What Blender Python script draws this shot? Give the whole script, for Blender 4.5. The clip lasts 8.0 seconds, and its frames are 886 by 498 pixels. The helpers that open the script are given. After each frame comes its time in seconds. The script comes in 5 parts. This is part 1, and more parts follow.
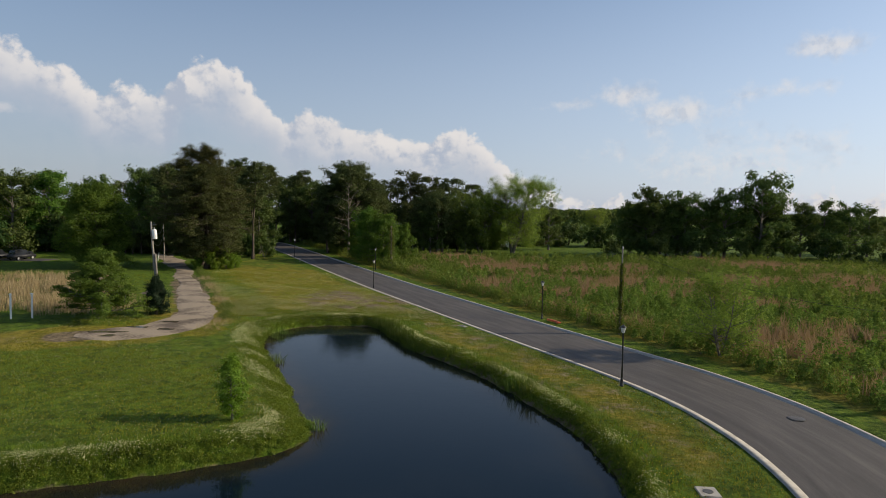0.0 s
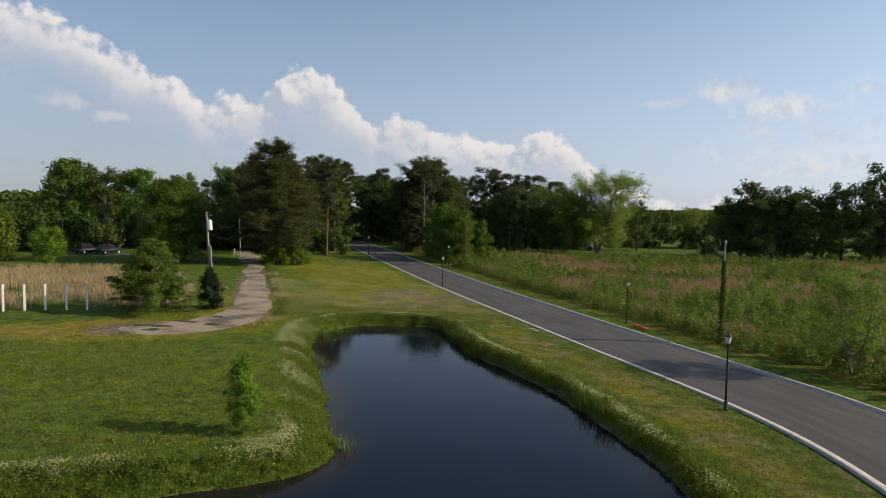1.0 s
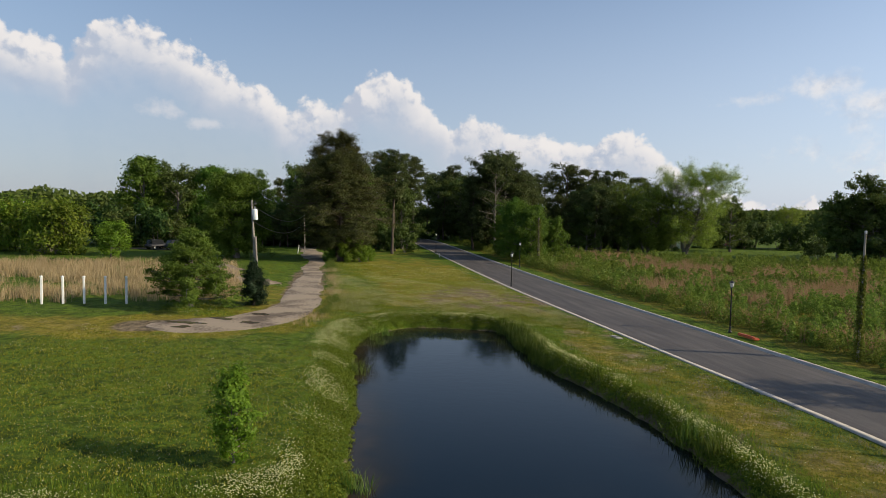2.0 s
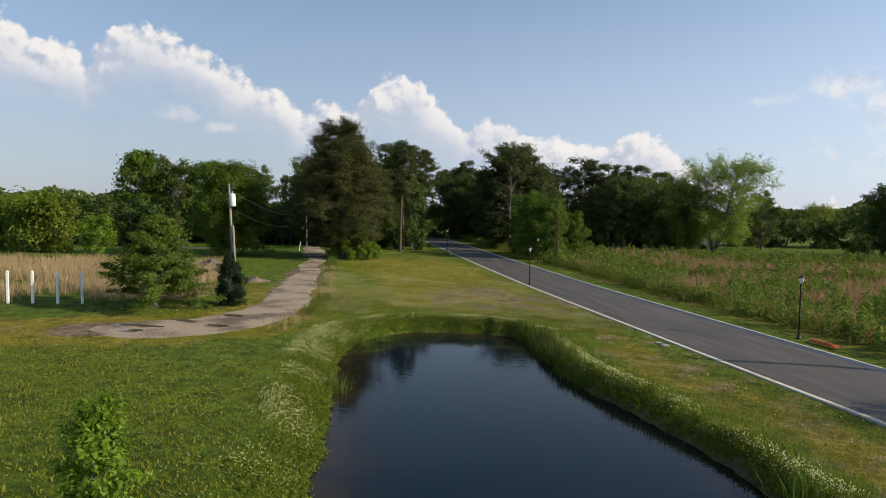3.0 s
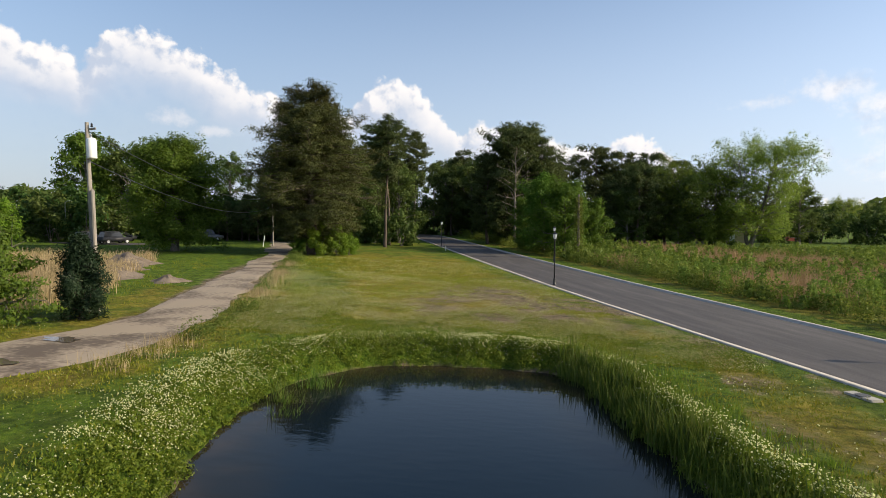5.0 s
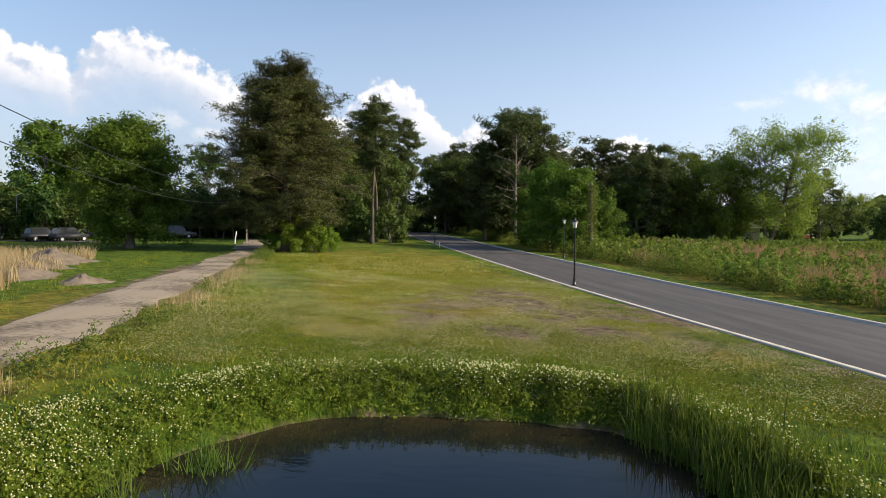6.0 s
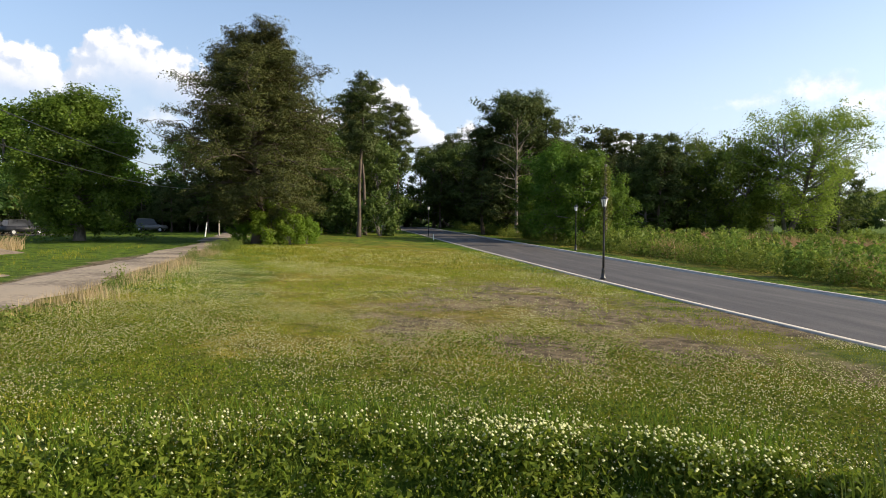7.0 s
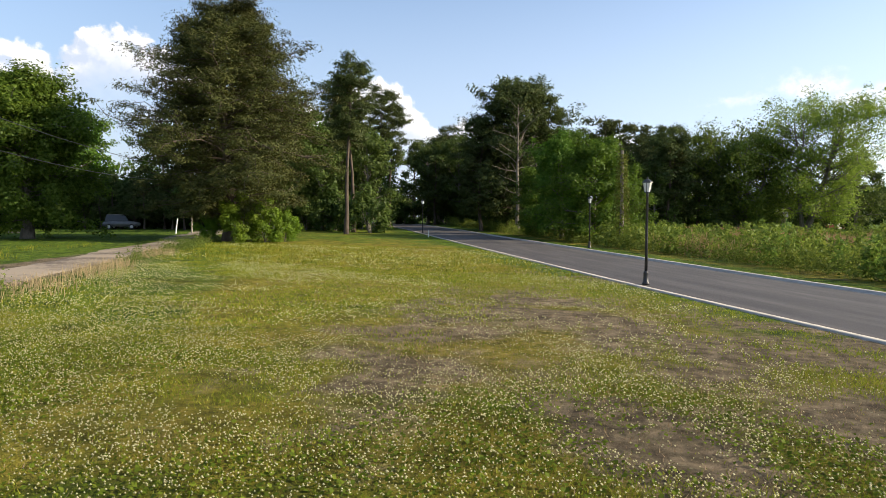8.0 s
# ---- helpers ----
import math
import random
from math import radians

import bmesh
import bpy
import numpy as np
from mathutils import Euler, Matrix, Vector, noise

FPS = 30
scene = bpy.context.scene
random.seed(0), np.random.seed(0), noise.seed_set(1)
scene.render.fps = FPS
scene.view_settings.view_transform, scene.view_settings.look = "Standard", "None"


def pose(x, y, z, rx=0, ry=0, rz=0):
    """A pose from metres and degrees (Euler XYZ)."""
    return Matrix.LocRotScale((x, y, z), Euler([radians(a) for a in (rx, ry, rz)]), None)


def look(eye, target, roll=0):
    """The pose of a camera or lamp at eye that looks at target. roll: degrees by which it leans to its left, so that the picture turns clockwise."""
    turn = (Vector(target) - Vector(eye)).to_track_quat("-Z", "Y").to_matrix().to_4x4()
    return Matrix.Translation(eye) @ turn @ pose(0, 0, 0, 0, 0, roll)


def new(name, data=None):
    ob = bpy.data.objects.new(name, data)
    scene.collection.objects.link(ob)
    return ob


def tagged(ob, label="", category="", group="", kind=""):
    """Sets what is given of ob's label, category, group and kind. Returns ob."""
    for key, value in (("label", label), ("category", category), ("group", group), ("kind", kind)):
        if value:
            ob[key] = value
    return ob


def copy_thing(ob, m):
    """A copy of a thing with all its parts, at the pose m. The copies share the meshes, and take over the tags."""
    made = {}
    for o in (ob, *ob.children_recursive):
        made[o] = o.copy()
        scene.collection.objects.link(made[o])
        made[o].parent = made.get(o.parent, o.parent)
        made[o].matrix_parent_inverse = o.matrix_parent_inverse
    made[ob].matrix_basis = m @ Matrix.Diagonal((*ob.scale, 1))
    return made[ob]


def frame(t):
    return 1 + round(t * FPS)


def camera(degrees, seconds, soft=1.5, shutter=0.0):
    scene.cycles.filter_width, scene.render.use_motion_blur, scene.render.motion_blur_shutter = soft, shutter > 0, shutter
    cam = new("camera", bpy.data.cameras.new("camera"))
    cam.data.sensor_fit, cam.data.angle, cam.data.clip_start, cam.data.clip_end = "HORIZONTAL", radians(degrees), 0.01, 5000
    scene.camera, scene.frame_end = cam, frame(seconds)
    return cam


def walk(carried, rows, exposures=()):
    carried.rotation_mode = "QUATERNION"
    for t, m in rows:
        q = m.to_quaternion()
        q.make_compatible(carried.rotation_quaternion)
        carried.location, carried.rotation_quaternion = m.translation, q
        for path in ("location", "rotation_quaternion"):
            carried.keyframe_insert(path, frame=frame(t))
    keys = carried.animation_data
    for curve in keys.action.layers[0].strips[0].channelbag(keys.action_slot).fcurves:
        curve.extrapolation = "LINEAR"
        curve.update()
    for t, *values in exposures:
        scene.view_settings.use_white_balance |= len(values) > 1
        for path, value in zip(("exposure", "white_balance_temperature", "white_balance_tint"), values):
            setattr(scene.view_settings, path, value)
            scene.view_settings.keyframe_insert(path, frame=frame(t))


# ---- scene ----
cam = camera(71.3, 8.0, soft=0.8)
METRES, EYE, TILT, LEAN, TURN = 60.9, 10.45, -3.5, -0.73, 0.0
ROWS = [
    (0.0, 0.0, 0.0, 0.0, 0.0, 0.0, 0.0),
    (0.5, 0.0139, 0.0482, -0.0061, 3.81, 0.09, -0.27),
    (1.0, 0.0217, 0.099, -0.0121, 7.86, 0.16, -0.56),
    (1.5, 0.023, 0.1539, -0.0182, 12.07, 0.22, -0.84),
    (2.0, 0.0183, 0.212, -0.0242, 14.84, 0.27, -1.01),
    (3.5, -0.0229, 0.3997, -0.0434, 16.22, 0.51, -0.92),
    (4.0, -0.0417, 0.4665, -0.0482, 16.16, 0.6, -0.86),
    (4.5, -0.0606, 0.5354, -0.0516, 15.98, 0.69, -0.77),
    (6.0, -0.1183, 0.7494, -0.0614, 15.22, 0.88, -0.48),
    (6.5, -0.1352, 0.8139, -0.0663, 14.99, 0.87, -0.4),
    (7.0, -0.151, 0.8702, -0.0702, 14.71, 0.78, -0.35),
    (7.5, -0.1657, 0.9205, -0.0706, 14.46, 0.65, -0.25),
    (8.0, -0.1797, 0.9683, -0.0688, 14.16, 0.58, -0.18),
]
EXPOSURES = [(0.0, -0.56), (1.0, -0.48), (2.0, -0.39), (4.0, -0.21), (6.0, 0.06), (8.0, 0.25)]
walk(cam, [(t, pose(0, 0, EYE, TILT, LEAN, TURN) @ pose(METRES * x, METRES * y, METRES * z, 90 + pitch, roll, yaw))
           for t, x, y, z, yaw, pitch, roll in ROWS], EXPOSURES)

# ---- light: low sun from the side, clear sky with cumulus ----
SUN_EL, SUN_AZ = 25.5, 85.5          # degrees above the horizon; clockwise from +y
sun_dir = Vector((math.sin(radians(SUN_AZ)) * math.cos(radians(SUN_EL)),
                  math.cos(radians(SUN_AZ)) * math.cos(radians(SUN_EL)), math.sin(radians(SUN_EL))))
sun_data = bpy.data.lights.new("sun", "SUN")
sun_data.energy, sun_data.angle, sun_data.color = 6.7, radians(0.6), (1.0, 0.85, 0.62)
sun = new("sun", sun_data)
sun.matrix_world = look(sun_dir * 100, (0, 0, 0))

SKY_STRENGTH, CLOUD_LIGHT = 0.19, 1.15
# bank of cumulus: azimuth and elevation of its upper edge, in degrees
CLOUD_TOPS = [(-62, 12.5), (-51.5, 14.3), (-49.4, 13.2), (-47.0, 12.6), (-45.8, 11.9), (-44.8, 13.6), (-43.4, 15.0), (-38.6, 14.2), (-36.8, 13.2),
              (-34, 11.9), (-30.6, 10.6), (-29.2, 8.9), (-27.4, 9.4), (-25.8, 9.9), (-24.0, 9.2), (-22.2, 11.9), (-19.4, 12.0), (-16.4, 10.2), (-14.2, 7.6),
              (-12.3, 8.7), (-9, 7.5), (-5.7, 7.0), (-2, 6.4), (1.7, 7.2), (4.0, 6.0), (5.4, 4.2), (9, 1.5), (62, 1.0)]
# single clouds: azimuth, elevation, half width, half height, in degrees, and thickness
CLOUDS = [(-39.5, 8.2, 3.0, 1.3, 0.9), (-35.5, 7.4, 3.2, 0.9, 0.7), (16.5, 10.3, 3.6, 1.5, 0.75), (20.5, 8.9, 5.5, 1.7, 0.7), (11.5, 9.6, 3.0, 0.7, 0.45), (28.2, 10.0, 4, 1.0, 0.5),
          (31.5, 13.2, 4, 1.6, 0.7), (25, 5.2, 12, 2.6, 0.5), (75, 14, 14, 4, 1), (-95, 12, 16, 4, 1), (-140, 10, 14, 3, 1)]


def ramp_node(N, stops):
    r = N("ShaderNodeValToRGB")
    while len(r.color_ramp.elements) < len(stops):
        r.color_ramp.elements.new(0.5)
    for e, (p, c) in zip(r.color_ramp.elements, stops):
        e.position, e.color = p, (*c, 1)
    return r


def make_world():
    world = bpy.data.worlds.new("sky")
    scene.world = world
    world.use_nodes = True
    nt = world.node_tree
    nt.nodes.clear()
    N, L = nt.nodes.new, nt.links.new

    def wire(sock, value):
        if isinstance(value, bpy.types.NodeSocket):
            L(value, sock)
        else:
            sock.default_value = value

    def maths(op, a, b=0.0, c=0.0):
        n = N("ShaderNodeMath")
        n.operation = op
        for i, v in enumerate((a, b, c)):
            wire(n.inputs[i], v)
        return n.outputs[0]

    def vec(op, a, b=(0, 0, 0)):
        n = N("ShaderNodeVectorMath")
        n.operation = op
        wire(n.inputs[0], a)
        wire(n.inputs[1], b)
        return n.outputs["Value" if op in ("LENGTH", "DOT_PRODUCT") else "Vector"]

    sky = N("ShaderNodeTexSky")
    sky.sky_type, sky.sun_disc = "NISHITA", False
    sky.sun_elevation, sky.sun_rotation = radians(SUN_EL), radians(SUN_AZ)
    sky.air_density, sky.dust_density, sky.ozone_density = 1.0, 1.0, 2.2
    co = N("ShaderNodeTexCoord").outputs["Generated"]
    sep = N("ShaderNodeSeparateXYZ")
    L(co, sep.inputs[0])
    az = maths("MULTIPLY", maths("ARCTAN2", sep.outputs[0], sep.outputs[1]), 57.2958)
    el = maths("MULTIPLY", maths("ARCSINE", sep.outputs[2]), 57.2958)
    comb = N("ShaderNodeCombineXYZ")
    L(az, comb.inputs[0])
    L(el, comb.inputs[1])
    place = comb.outputs[0]

    def noise_at(p, scale, detail, rough):
        n = N("ShaderNodeTexNoise")
        n.inputs["Scale"].default_value, n.inputs["Detail"].default_value, n.inputs["Roughness"].default_value = scale, detail, rough
        L(p, n.inputs["Vector"])
        return n.outputs["Fac"]

    def cells(p, scale):
        n = N("ShaderNodeTexVoronoi")
        n.inputs["Scale"].default_value = scale
        L(p, n.inputs["Vector"])
        return n.outputs["Distance"]

    def span(value, lo, hi, top=1.0):
        n = N("ShaderNodeMapRange")
        n.interpolation_type = "SMOOTHSTEP"
        n.inputs["From Min"].default_value, n.inputs["From Max"].default_value, n.inputs["To Max"].default_value = lo, hi, top
        L(value, n.inputs["Value"])
        return n.outputs[0]

    def density(p):
        """Degrees inside the cloud's outline, billowed, and depth under the bank's upper edge."""
        parts = N("ShaderNodeSeparateXYZ")
        L(p, parts.inputs[0])
        tops = ramp_node(N, [((a + 62) / 124, (e / 20,) * 3) for a, e in CLOUD_TOPS])
        L(maths("MULTIPLY_ADD", parts.outputs[0], 1 / 124, 0.5), tops.inputs[0])
        depth = maths("SUBTRACT", maths("MULTIPLY_ADD", tops.outputs[0], 20.0, 0.6), parts.outputs[1])
        total = depth
        wind = N("ShaderNodeTexNoise")
        wind.inputs["Scale"].default_value, wind.inputs["Detail"].default_value = 0.5, 4
        L(p, wind.inputs["Vector"])
        bent = vec("ADD", p, vec("MULTIPLY", vec("SUBTRACT", wind.outputs["Color"], (0.5, 0.5, 0.5)), (2.4, 1.8, 0)))
        for scale, amount in ((0.36, 1.5), (0.85, 0.75), (2.0, 0.34)):
            total = maths("MULTIPLY_ADD", maths("SUBTRACT", 0.42, cells(bent, scale)), amount, total)
        total = maths("MULTIPLY_ADD", maths("SUBTRACT", noise_at(p, 1.1, 6, 0.6), 0.5), 1.6, total)
        return total, depth

    here, depth = density(place)
    there, _ = density(vec("ADD", place, (0.55, 0.6, 0)))
    ragged = maths("MULTIPLY_ADD", maths("SUBTRACT", noise_at(place, 0.22, 4, 0.55), 0.5), 5.0, depth)
    cover = maths("MULTIPLY", span(here, 0.0, 0.75, 0.95), maths("SUBTRACT", 1.0, span(ragged, 2.4, 6.5, 0.80)))
    lit = maths("MULTIPLY", span(maths("SUBTRACT", here, there), -0.35, 1.0), maths("SUBTRACT", 1.0, span(ragged, 0.6, 4.5, 0.85)))
    wisps = None
    for a, e, w, hgt, thick in CLOUDS:
        d = vec("LENGTH", vec("MULTIPLY", vec("SUBTRACT", place, (a, e, 0)), (1 / w, 1 / hgt, 0)))
        d = maths("MULTIPLY", maths("SUBTRACT", 1.0, d), thick)
        wisps = d if wisps is None else maths("MAXIMUM", wisps, d)
    wisps = maths("MULTIPLY_ADD", maths("SUBTRACT", noise_at(place, 0.45, 7, 0.62), 0.5), 1.7, wisps)
    wisps = span(wisps, 0.0, 0.8, 0.7)
    lit = maths("MAXIMUM", lit, maths("MULTIPLY", wisps, 0.75))
    cover = maths("MAXIMUM", cover, wisps)
    # thin veil of haze and stretched high cloud
    veil_map = vec("MULTIPLY", place, (0.05, 0.2, 1))
    veil = N("ShaderNodeMapRange")
    veil.inputs["From Min"].default_value, veil.inputs["From Max"].default_value, veil.inputs["To Max"].default_value = 0.45, 0.8, 0.5
    L(noise_at(veil_map, 1.3, 5, 0.6), veil.inputs["Value"])
    low = N("ShaderNodeMapRange")
    low.interpolation_type = "SMOOTHSTEP"
    low.inputs["From Min"].default_value, low.inputs["From Max"].default_value = 30.0, -1.0
    low.inputs["To Max"].default_value = 0.72
    L(el, low.inputs["Value"])
    haze = maths("MAXIMUM", veil.outputs[0], low.outputs[0])

    tone = N("ShaderNodeMix")
    tone.data_type = "RGBA"
    tone.inputs["A"].default_value, tone.inputs["B"].default_value = (0.54, 0.60, 0.72, 1), (1.0, 0.95, 0.92, 1)
    L(lit, tone.inputs["Factor"])
    bg_sky, bg_haze, bg_cloud = N("ShaderNodeBackground"), N("ShaderNodeBackground"), N("ShaderNodeBackground")
    L(sky.outputs[0], bg_sky.inputs[0])
    bg_sky.inputs[1].default_value = SKY_STRENGTH
    bg_haze.inputs[0].default_value = (0.68, 0.77, 0.96, 1)
    # the air is brighter on the sun's side
    L(maths("MINIMUM", maths("MAXIMUM", maths("MULTIPLY_ADD", az, 0.009, 1.02), 0.68), 1.5), bg_haze.inputs[1])
    L(tone.outputs["Result"], bg_cloud.inputs[0])
    bg_cloud.inputs[1].default_value = CLOUD_LIGHT
    m1, m2, out = N("ShaderNodeMixShader"), N("ShaderNodeMixShader"), N("ShaderNodeOutputWorld")
    L(haze, m1.inputs[0]), L(bg_sky.outputs[0], m1.inputs[1]), L(bg_haze.outputs[0], m1.inputs[2])
    L(cover, m2.inputs[0]), L(m1.outputs[0], m2.inputs[1]), L(bg_cloud.outputs[0], m2.inputs[2])
    L(m2.outputs[0], out.inputs[0])


make_world()


# ---- materials ----
def material(name):
    m = bpy.data.materials.new(name)
    m.use_nodes = True
    m.node_tree.nodes.clear()
    return m, m.node_tree.nodes.new, m.node_tree.links.new


def leaf_material(name, dark, mid, light, through_light=0.35, spread=0.25):
    """Foliage: each leaf its own shade, each plant its own cast, light passing through."""
    m, N, L = material(name)
    geo = N("ShaderNodeNewGeometry")
    info = N("ShaderNodeObjectInfo")
    dark, light = [tuple(0.62 * a + 0.38 * b for a, b in zip(c, mid)) for c in (dark, light)]
    r = ramp_node(N, [(0.0, dark), (0.5, mid), (1.0, light)])
    L(geo.outputs["Random Per Island"], r.inputs[0])
    nz = N("ShaderNodeTexNoise")
    nz.inputs["Scale"].default_value, nz.inputs["Detail"].default_value = 0.45, 3
    tc = N("ShaderNodeTexCoord")
    L(tc.outputs["Object"], nz.inputs["Vector"])
    hs = N("ShaderNodeHueSaturation")
    v1 = N("ShaderNodeMath")
    v1.operation = "MULTIPLY_ADD"
    L(info.outputs["Random"], v1.inputs[0])
    v1.inputs[1].default_value, v1.inputs[2].default_value = spread, 0.75 - spread / 2
    v2 = N("ShaderNodeMath")
    v2.operation = "MULTIPLY_ADD"
    L(nz.outputs["Fac"], v2.inputs[0])
    v2.inputs[1].default_value = 0.5
    L(v1.outputs[0], v2.inputs[2])
    h1 = N("ShaderNodeMath")
    h1.operation = "MULTIPLY_ADD"
    L(info.outputs["Random"], h1.inputs[0])
    h1.inputs[1].default_value, h1.inputs[2].default_value = 0.03, 0.485
    L(h1.outputs[0], hs.inputs["Hue"])
    L(v2.outputs[0], hs.inputs["Value"])
    L(r.outputs[0], hs.inputs["Color"])
    df, tr, gl = N("ShaderNodeBsdfDiffuse"), N("ShaderNodeBsdfTranslucent"), N("ShaderNodeBsdfGlossy")
    L(hs.outputs[0], df.inputs[0]), L(hs.outputs[0], tr.inputs[0])
    gl.inputs["Roughness"].default_value = 0.5
    gl.inputs[0].default_value = (0.8, 0.85, 0.8, 1)
    a, b, out = N("ShaderNodeMixShader"), N("ShaderNodeMixShader"), N("ShaderNodeOutputMaterial")
    a.inputs[0].default_value, b.inputs[0].default_value = through_light, 0.012
    L(df.outputs[0], a.inputs[1]), L(tr.outputs[0], a.inputs[2])
    L(a.outputs[0], b.inputs[1]), L(gl.outputs[0], b.inputs[2])
    L(b.outputs[0], out.inputs[0])
    return m


def rough_material(name, c1, c2, scale=8.0, rough=0.85, bump=0.3, stretch=(1, 1, 1), metal=0.0, fine=60.0, span=(0.25, 0.75)):
    """Two-scale mottled surface with relief."""
    m, N, L = material(name)
    tc, mp = N("ShaderNodeTexCoord"), N("ShaderNodeMapping")
    mp.inputs["Scale"].default_value = stretch
    L(tc.outputs["Object"], mp.inputs[0])
    n1, n2 = N("ShaderNodeTexNoise"), N("ShaderNodeTexNoise")
    for n, s in ((n1, scale), (n2, fine)):
        n.inputs["Scale"].default_value, n.inputs["Detail"].default_value = s, 6
        L(mp.outputs[0], n.inputs["Vector"])
    mixf = N("ShaderNodeMath")
    mixf.operation = "MULTIPLY_ADD"
    L(n2.outputs["Fac"], mixf.inputs[0])
    mixf.inputs[1].default_value = 0.5
    add = N("ShaderNodeMath")
    add.operation = "SUBTRACT"
    L(n1.outputs["Fac"], add.inputs[0])
    add.inputs[1].default_value = 0.25
    L(add.outputs[0], mixf.inputs[2])
    r = ramp_node(N, [(span[0], c1), (span[1], c2)])
    L(mixf.outputs[0], r.inputs[0])
    p, bp, out = N("ShaderNodeBsdfPrincipled"), N("ShaderNodeBump"), N("ShaderNodeOutputMaterial")
    bp.inputs["Strength"].default_value, bp.inputs["Distance"].default_value = bump, 0.02
    L(mixf.outputs[0], bp.inputs["Height"])
    L(bp.outputs[0], p.inputs["Normal"])
    L(r.outputs[0], p.inputs["Base Color"])
    p.inputs["Roughness"].default_value, p.inputs["Metallic"].default_value = rough, metal
    L(p.outputs[0], out.inputs[0])
    return m


def ground_material():
    """Lawn: lush, dry and bare zones carried by the sheet, broken up by noise, with mown rows and clover specks."""
    m, N, L = material("lawn")
    tc = N("ShaderNodeTexCoord").outputs["Object"]

    def nz(scale, detail=5, rough=0.6, vec_in=tc):
        n = N("ShaderNodeTexNoise")
        n.inputs["Scale"].default_value, n.inputs["Detail"].default_value, n.inputs["Roughness"].default_value = scale, detail, rough
        L(vec_in, n.inputs["Vector"])
        return n.outputs["Fac"]

    def zone(name, amount, lo, hi, scale):
        a = N("ShaderNodeAttribute")
        a.attribute_name = name
        s = N("ShaderNodeMath")
        s.operation = "MULTIPLY_ADD"
        L(nz(scale, 7, 0.68), s.inputs[0])
        s.inputs[1].default_value = amount
        sb = N("ShaderNodeMath")
        sb.operation = "SUBTRACT"
        L(a.outputs["Fac"], sb.inputs[0])
        sb.inputs[1].default_value = amount / 2
        L(sb.outputs[0], s.inputs[2])
        r = N("ShaderNodeMapRange")
        r.interpolation_type = "SMOOTHSTEP"
        r.inputs["From Min"].default_value, r.inputs["From Max"].default_value = lo, hi
        L(s.outputs[0], r.inputs["Value"])
        return r.outputs[0]

    def blend(f, a, b):
        x = N("ShaderNodeMix")
        x.data_type = "RGBA"
        for sock, v in ((x.inputs["Factor"], f), (x.inputs["A"], a), (x.inputs["B"], b)):
            if isinstance(v, bpy.types.NodeSocket):
                L(v, sock)
            else:
                sock.default_value = v
        return x.outputs["Result"]

    green = ramp_node(N, [(0.36, (0.024, 0.050, 0.004)), (0.5, (0.072, 0.122, 0.008)), (0.66, (0.170, 0.205, 0.020))])
    L(nz(2.6, 10, 0.85), green.inputs[0])
    dry = ramp_node(N, [(0.36, (0.080, 0.080, 0.009)), (0.5, (0.195, 0.168, 0.019)), (0.66, (0.360, 0.275, 0.055))])
    L(nz(3.2, 10, 0.85), dry.inputs[0])
    soil = ramp_node(N, [(0.34, (0.080, 0.060, 0.038)), (0.52, (0.175, 0.134, 0.086)), (0.68, (0.29, 0.224, 0.148))])
    L(nz(3.0, 8, 0.7), soil.inputs[0])
    col = blend(zone("dry", 1.5, 0.3, 0.75, 0.35), green.outputs[0], dry.outputs[0])
    col = blend(zone("bare", 1.5, 0.5, 0.85, 0.55), col, soil.outputs[0])
    # thin and thick turf, in clumps of a hand's width to a metre
    thick = N("ShaderNodeMapRange")
    thick.inputs["From Min"].default_value, thick.inputs["From Max"].default_value = 0.36, 0.64
    thick.inputs["To Min"].default_value, thick.inputs["To Max"].default_value = 0.55, 1.5
    L(nz(1.1, 8, 0.78), thick.inputs["Value"])
    hs = N("ShaderNodeHueSaturation")
    L(thick.outputs[0], hs.inputs["Value"])
    L(col, hs.inputs["Color"])
    col = hs.outputs[0]
    # broad faint mown rows
    wv = N("ShaderNodeTexWave")
    wv.inputs["Scale"].default_value, wv.inputs["Distortion"].default_value, wv.inputs["Detail"].default_value = 0.8, 9.0, 4
    wv.bands_direction = "Y"
    L(tc, wv.inputs["Vector"])
    row = N("ShaderNodeMapRange")
    row.inputs["To Min"].default_value, row.inputs["To Max"].default_value = 0.0, 0.13
    L(wv.outputs["Fac"], row.inputs["Value"])
    col = blend(row.outputs[0], col, (0.035, 0.055, 0.008, 1))
    # clover heads
    vo = N("ShaderNodeTexVoronoi")
    vo.inputs["Scale"].default_value = 7.0
    L(tc, vo.inputs["Vector"])
    dot = N("ShaderNodeMapRange")
    dot.inputs["From Min"].default_value, dot.inputs["From Max"].default_value = 0.17, 0.10
    L(vo.outputs["Distance"], dot.inputs["Value"])
    clover = N("ShaderNodeMath")
    clover.operation = "MULTIPLY"
    L(dot.outputs[0], clover.inputs[0])
    L(zone("clover", 1.6, 0.35, 0.7, 0.5), clover.inputs[1])
    col = blend(clover.outputs[0], col, (0.42, 0.42, 0.25, 1))
    p, bp, out = N("ShaderNodeBsdfPrincipled"), N("ShaderNodeBump"), N("ShaderNodeOutputMaterial")
    bp.inputs["Strength"].default_value, bp.inputs["Distance"].default_value = 1.0, 0.16
    L(nz(7.0, 9, 0.8), bp.inputs["Height"])
    L(bp.outputs[0], p.inputs["Normal"])
    L(col, p.inputs["Base Color"])
    p.inputs["Roughness"].default_value = 0.95
    p.inputs["Specular IOR Level"].default_value = 0.15
    L(p.outputs[0], out.inputs[0])
    return m


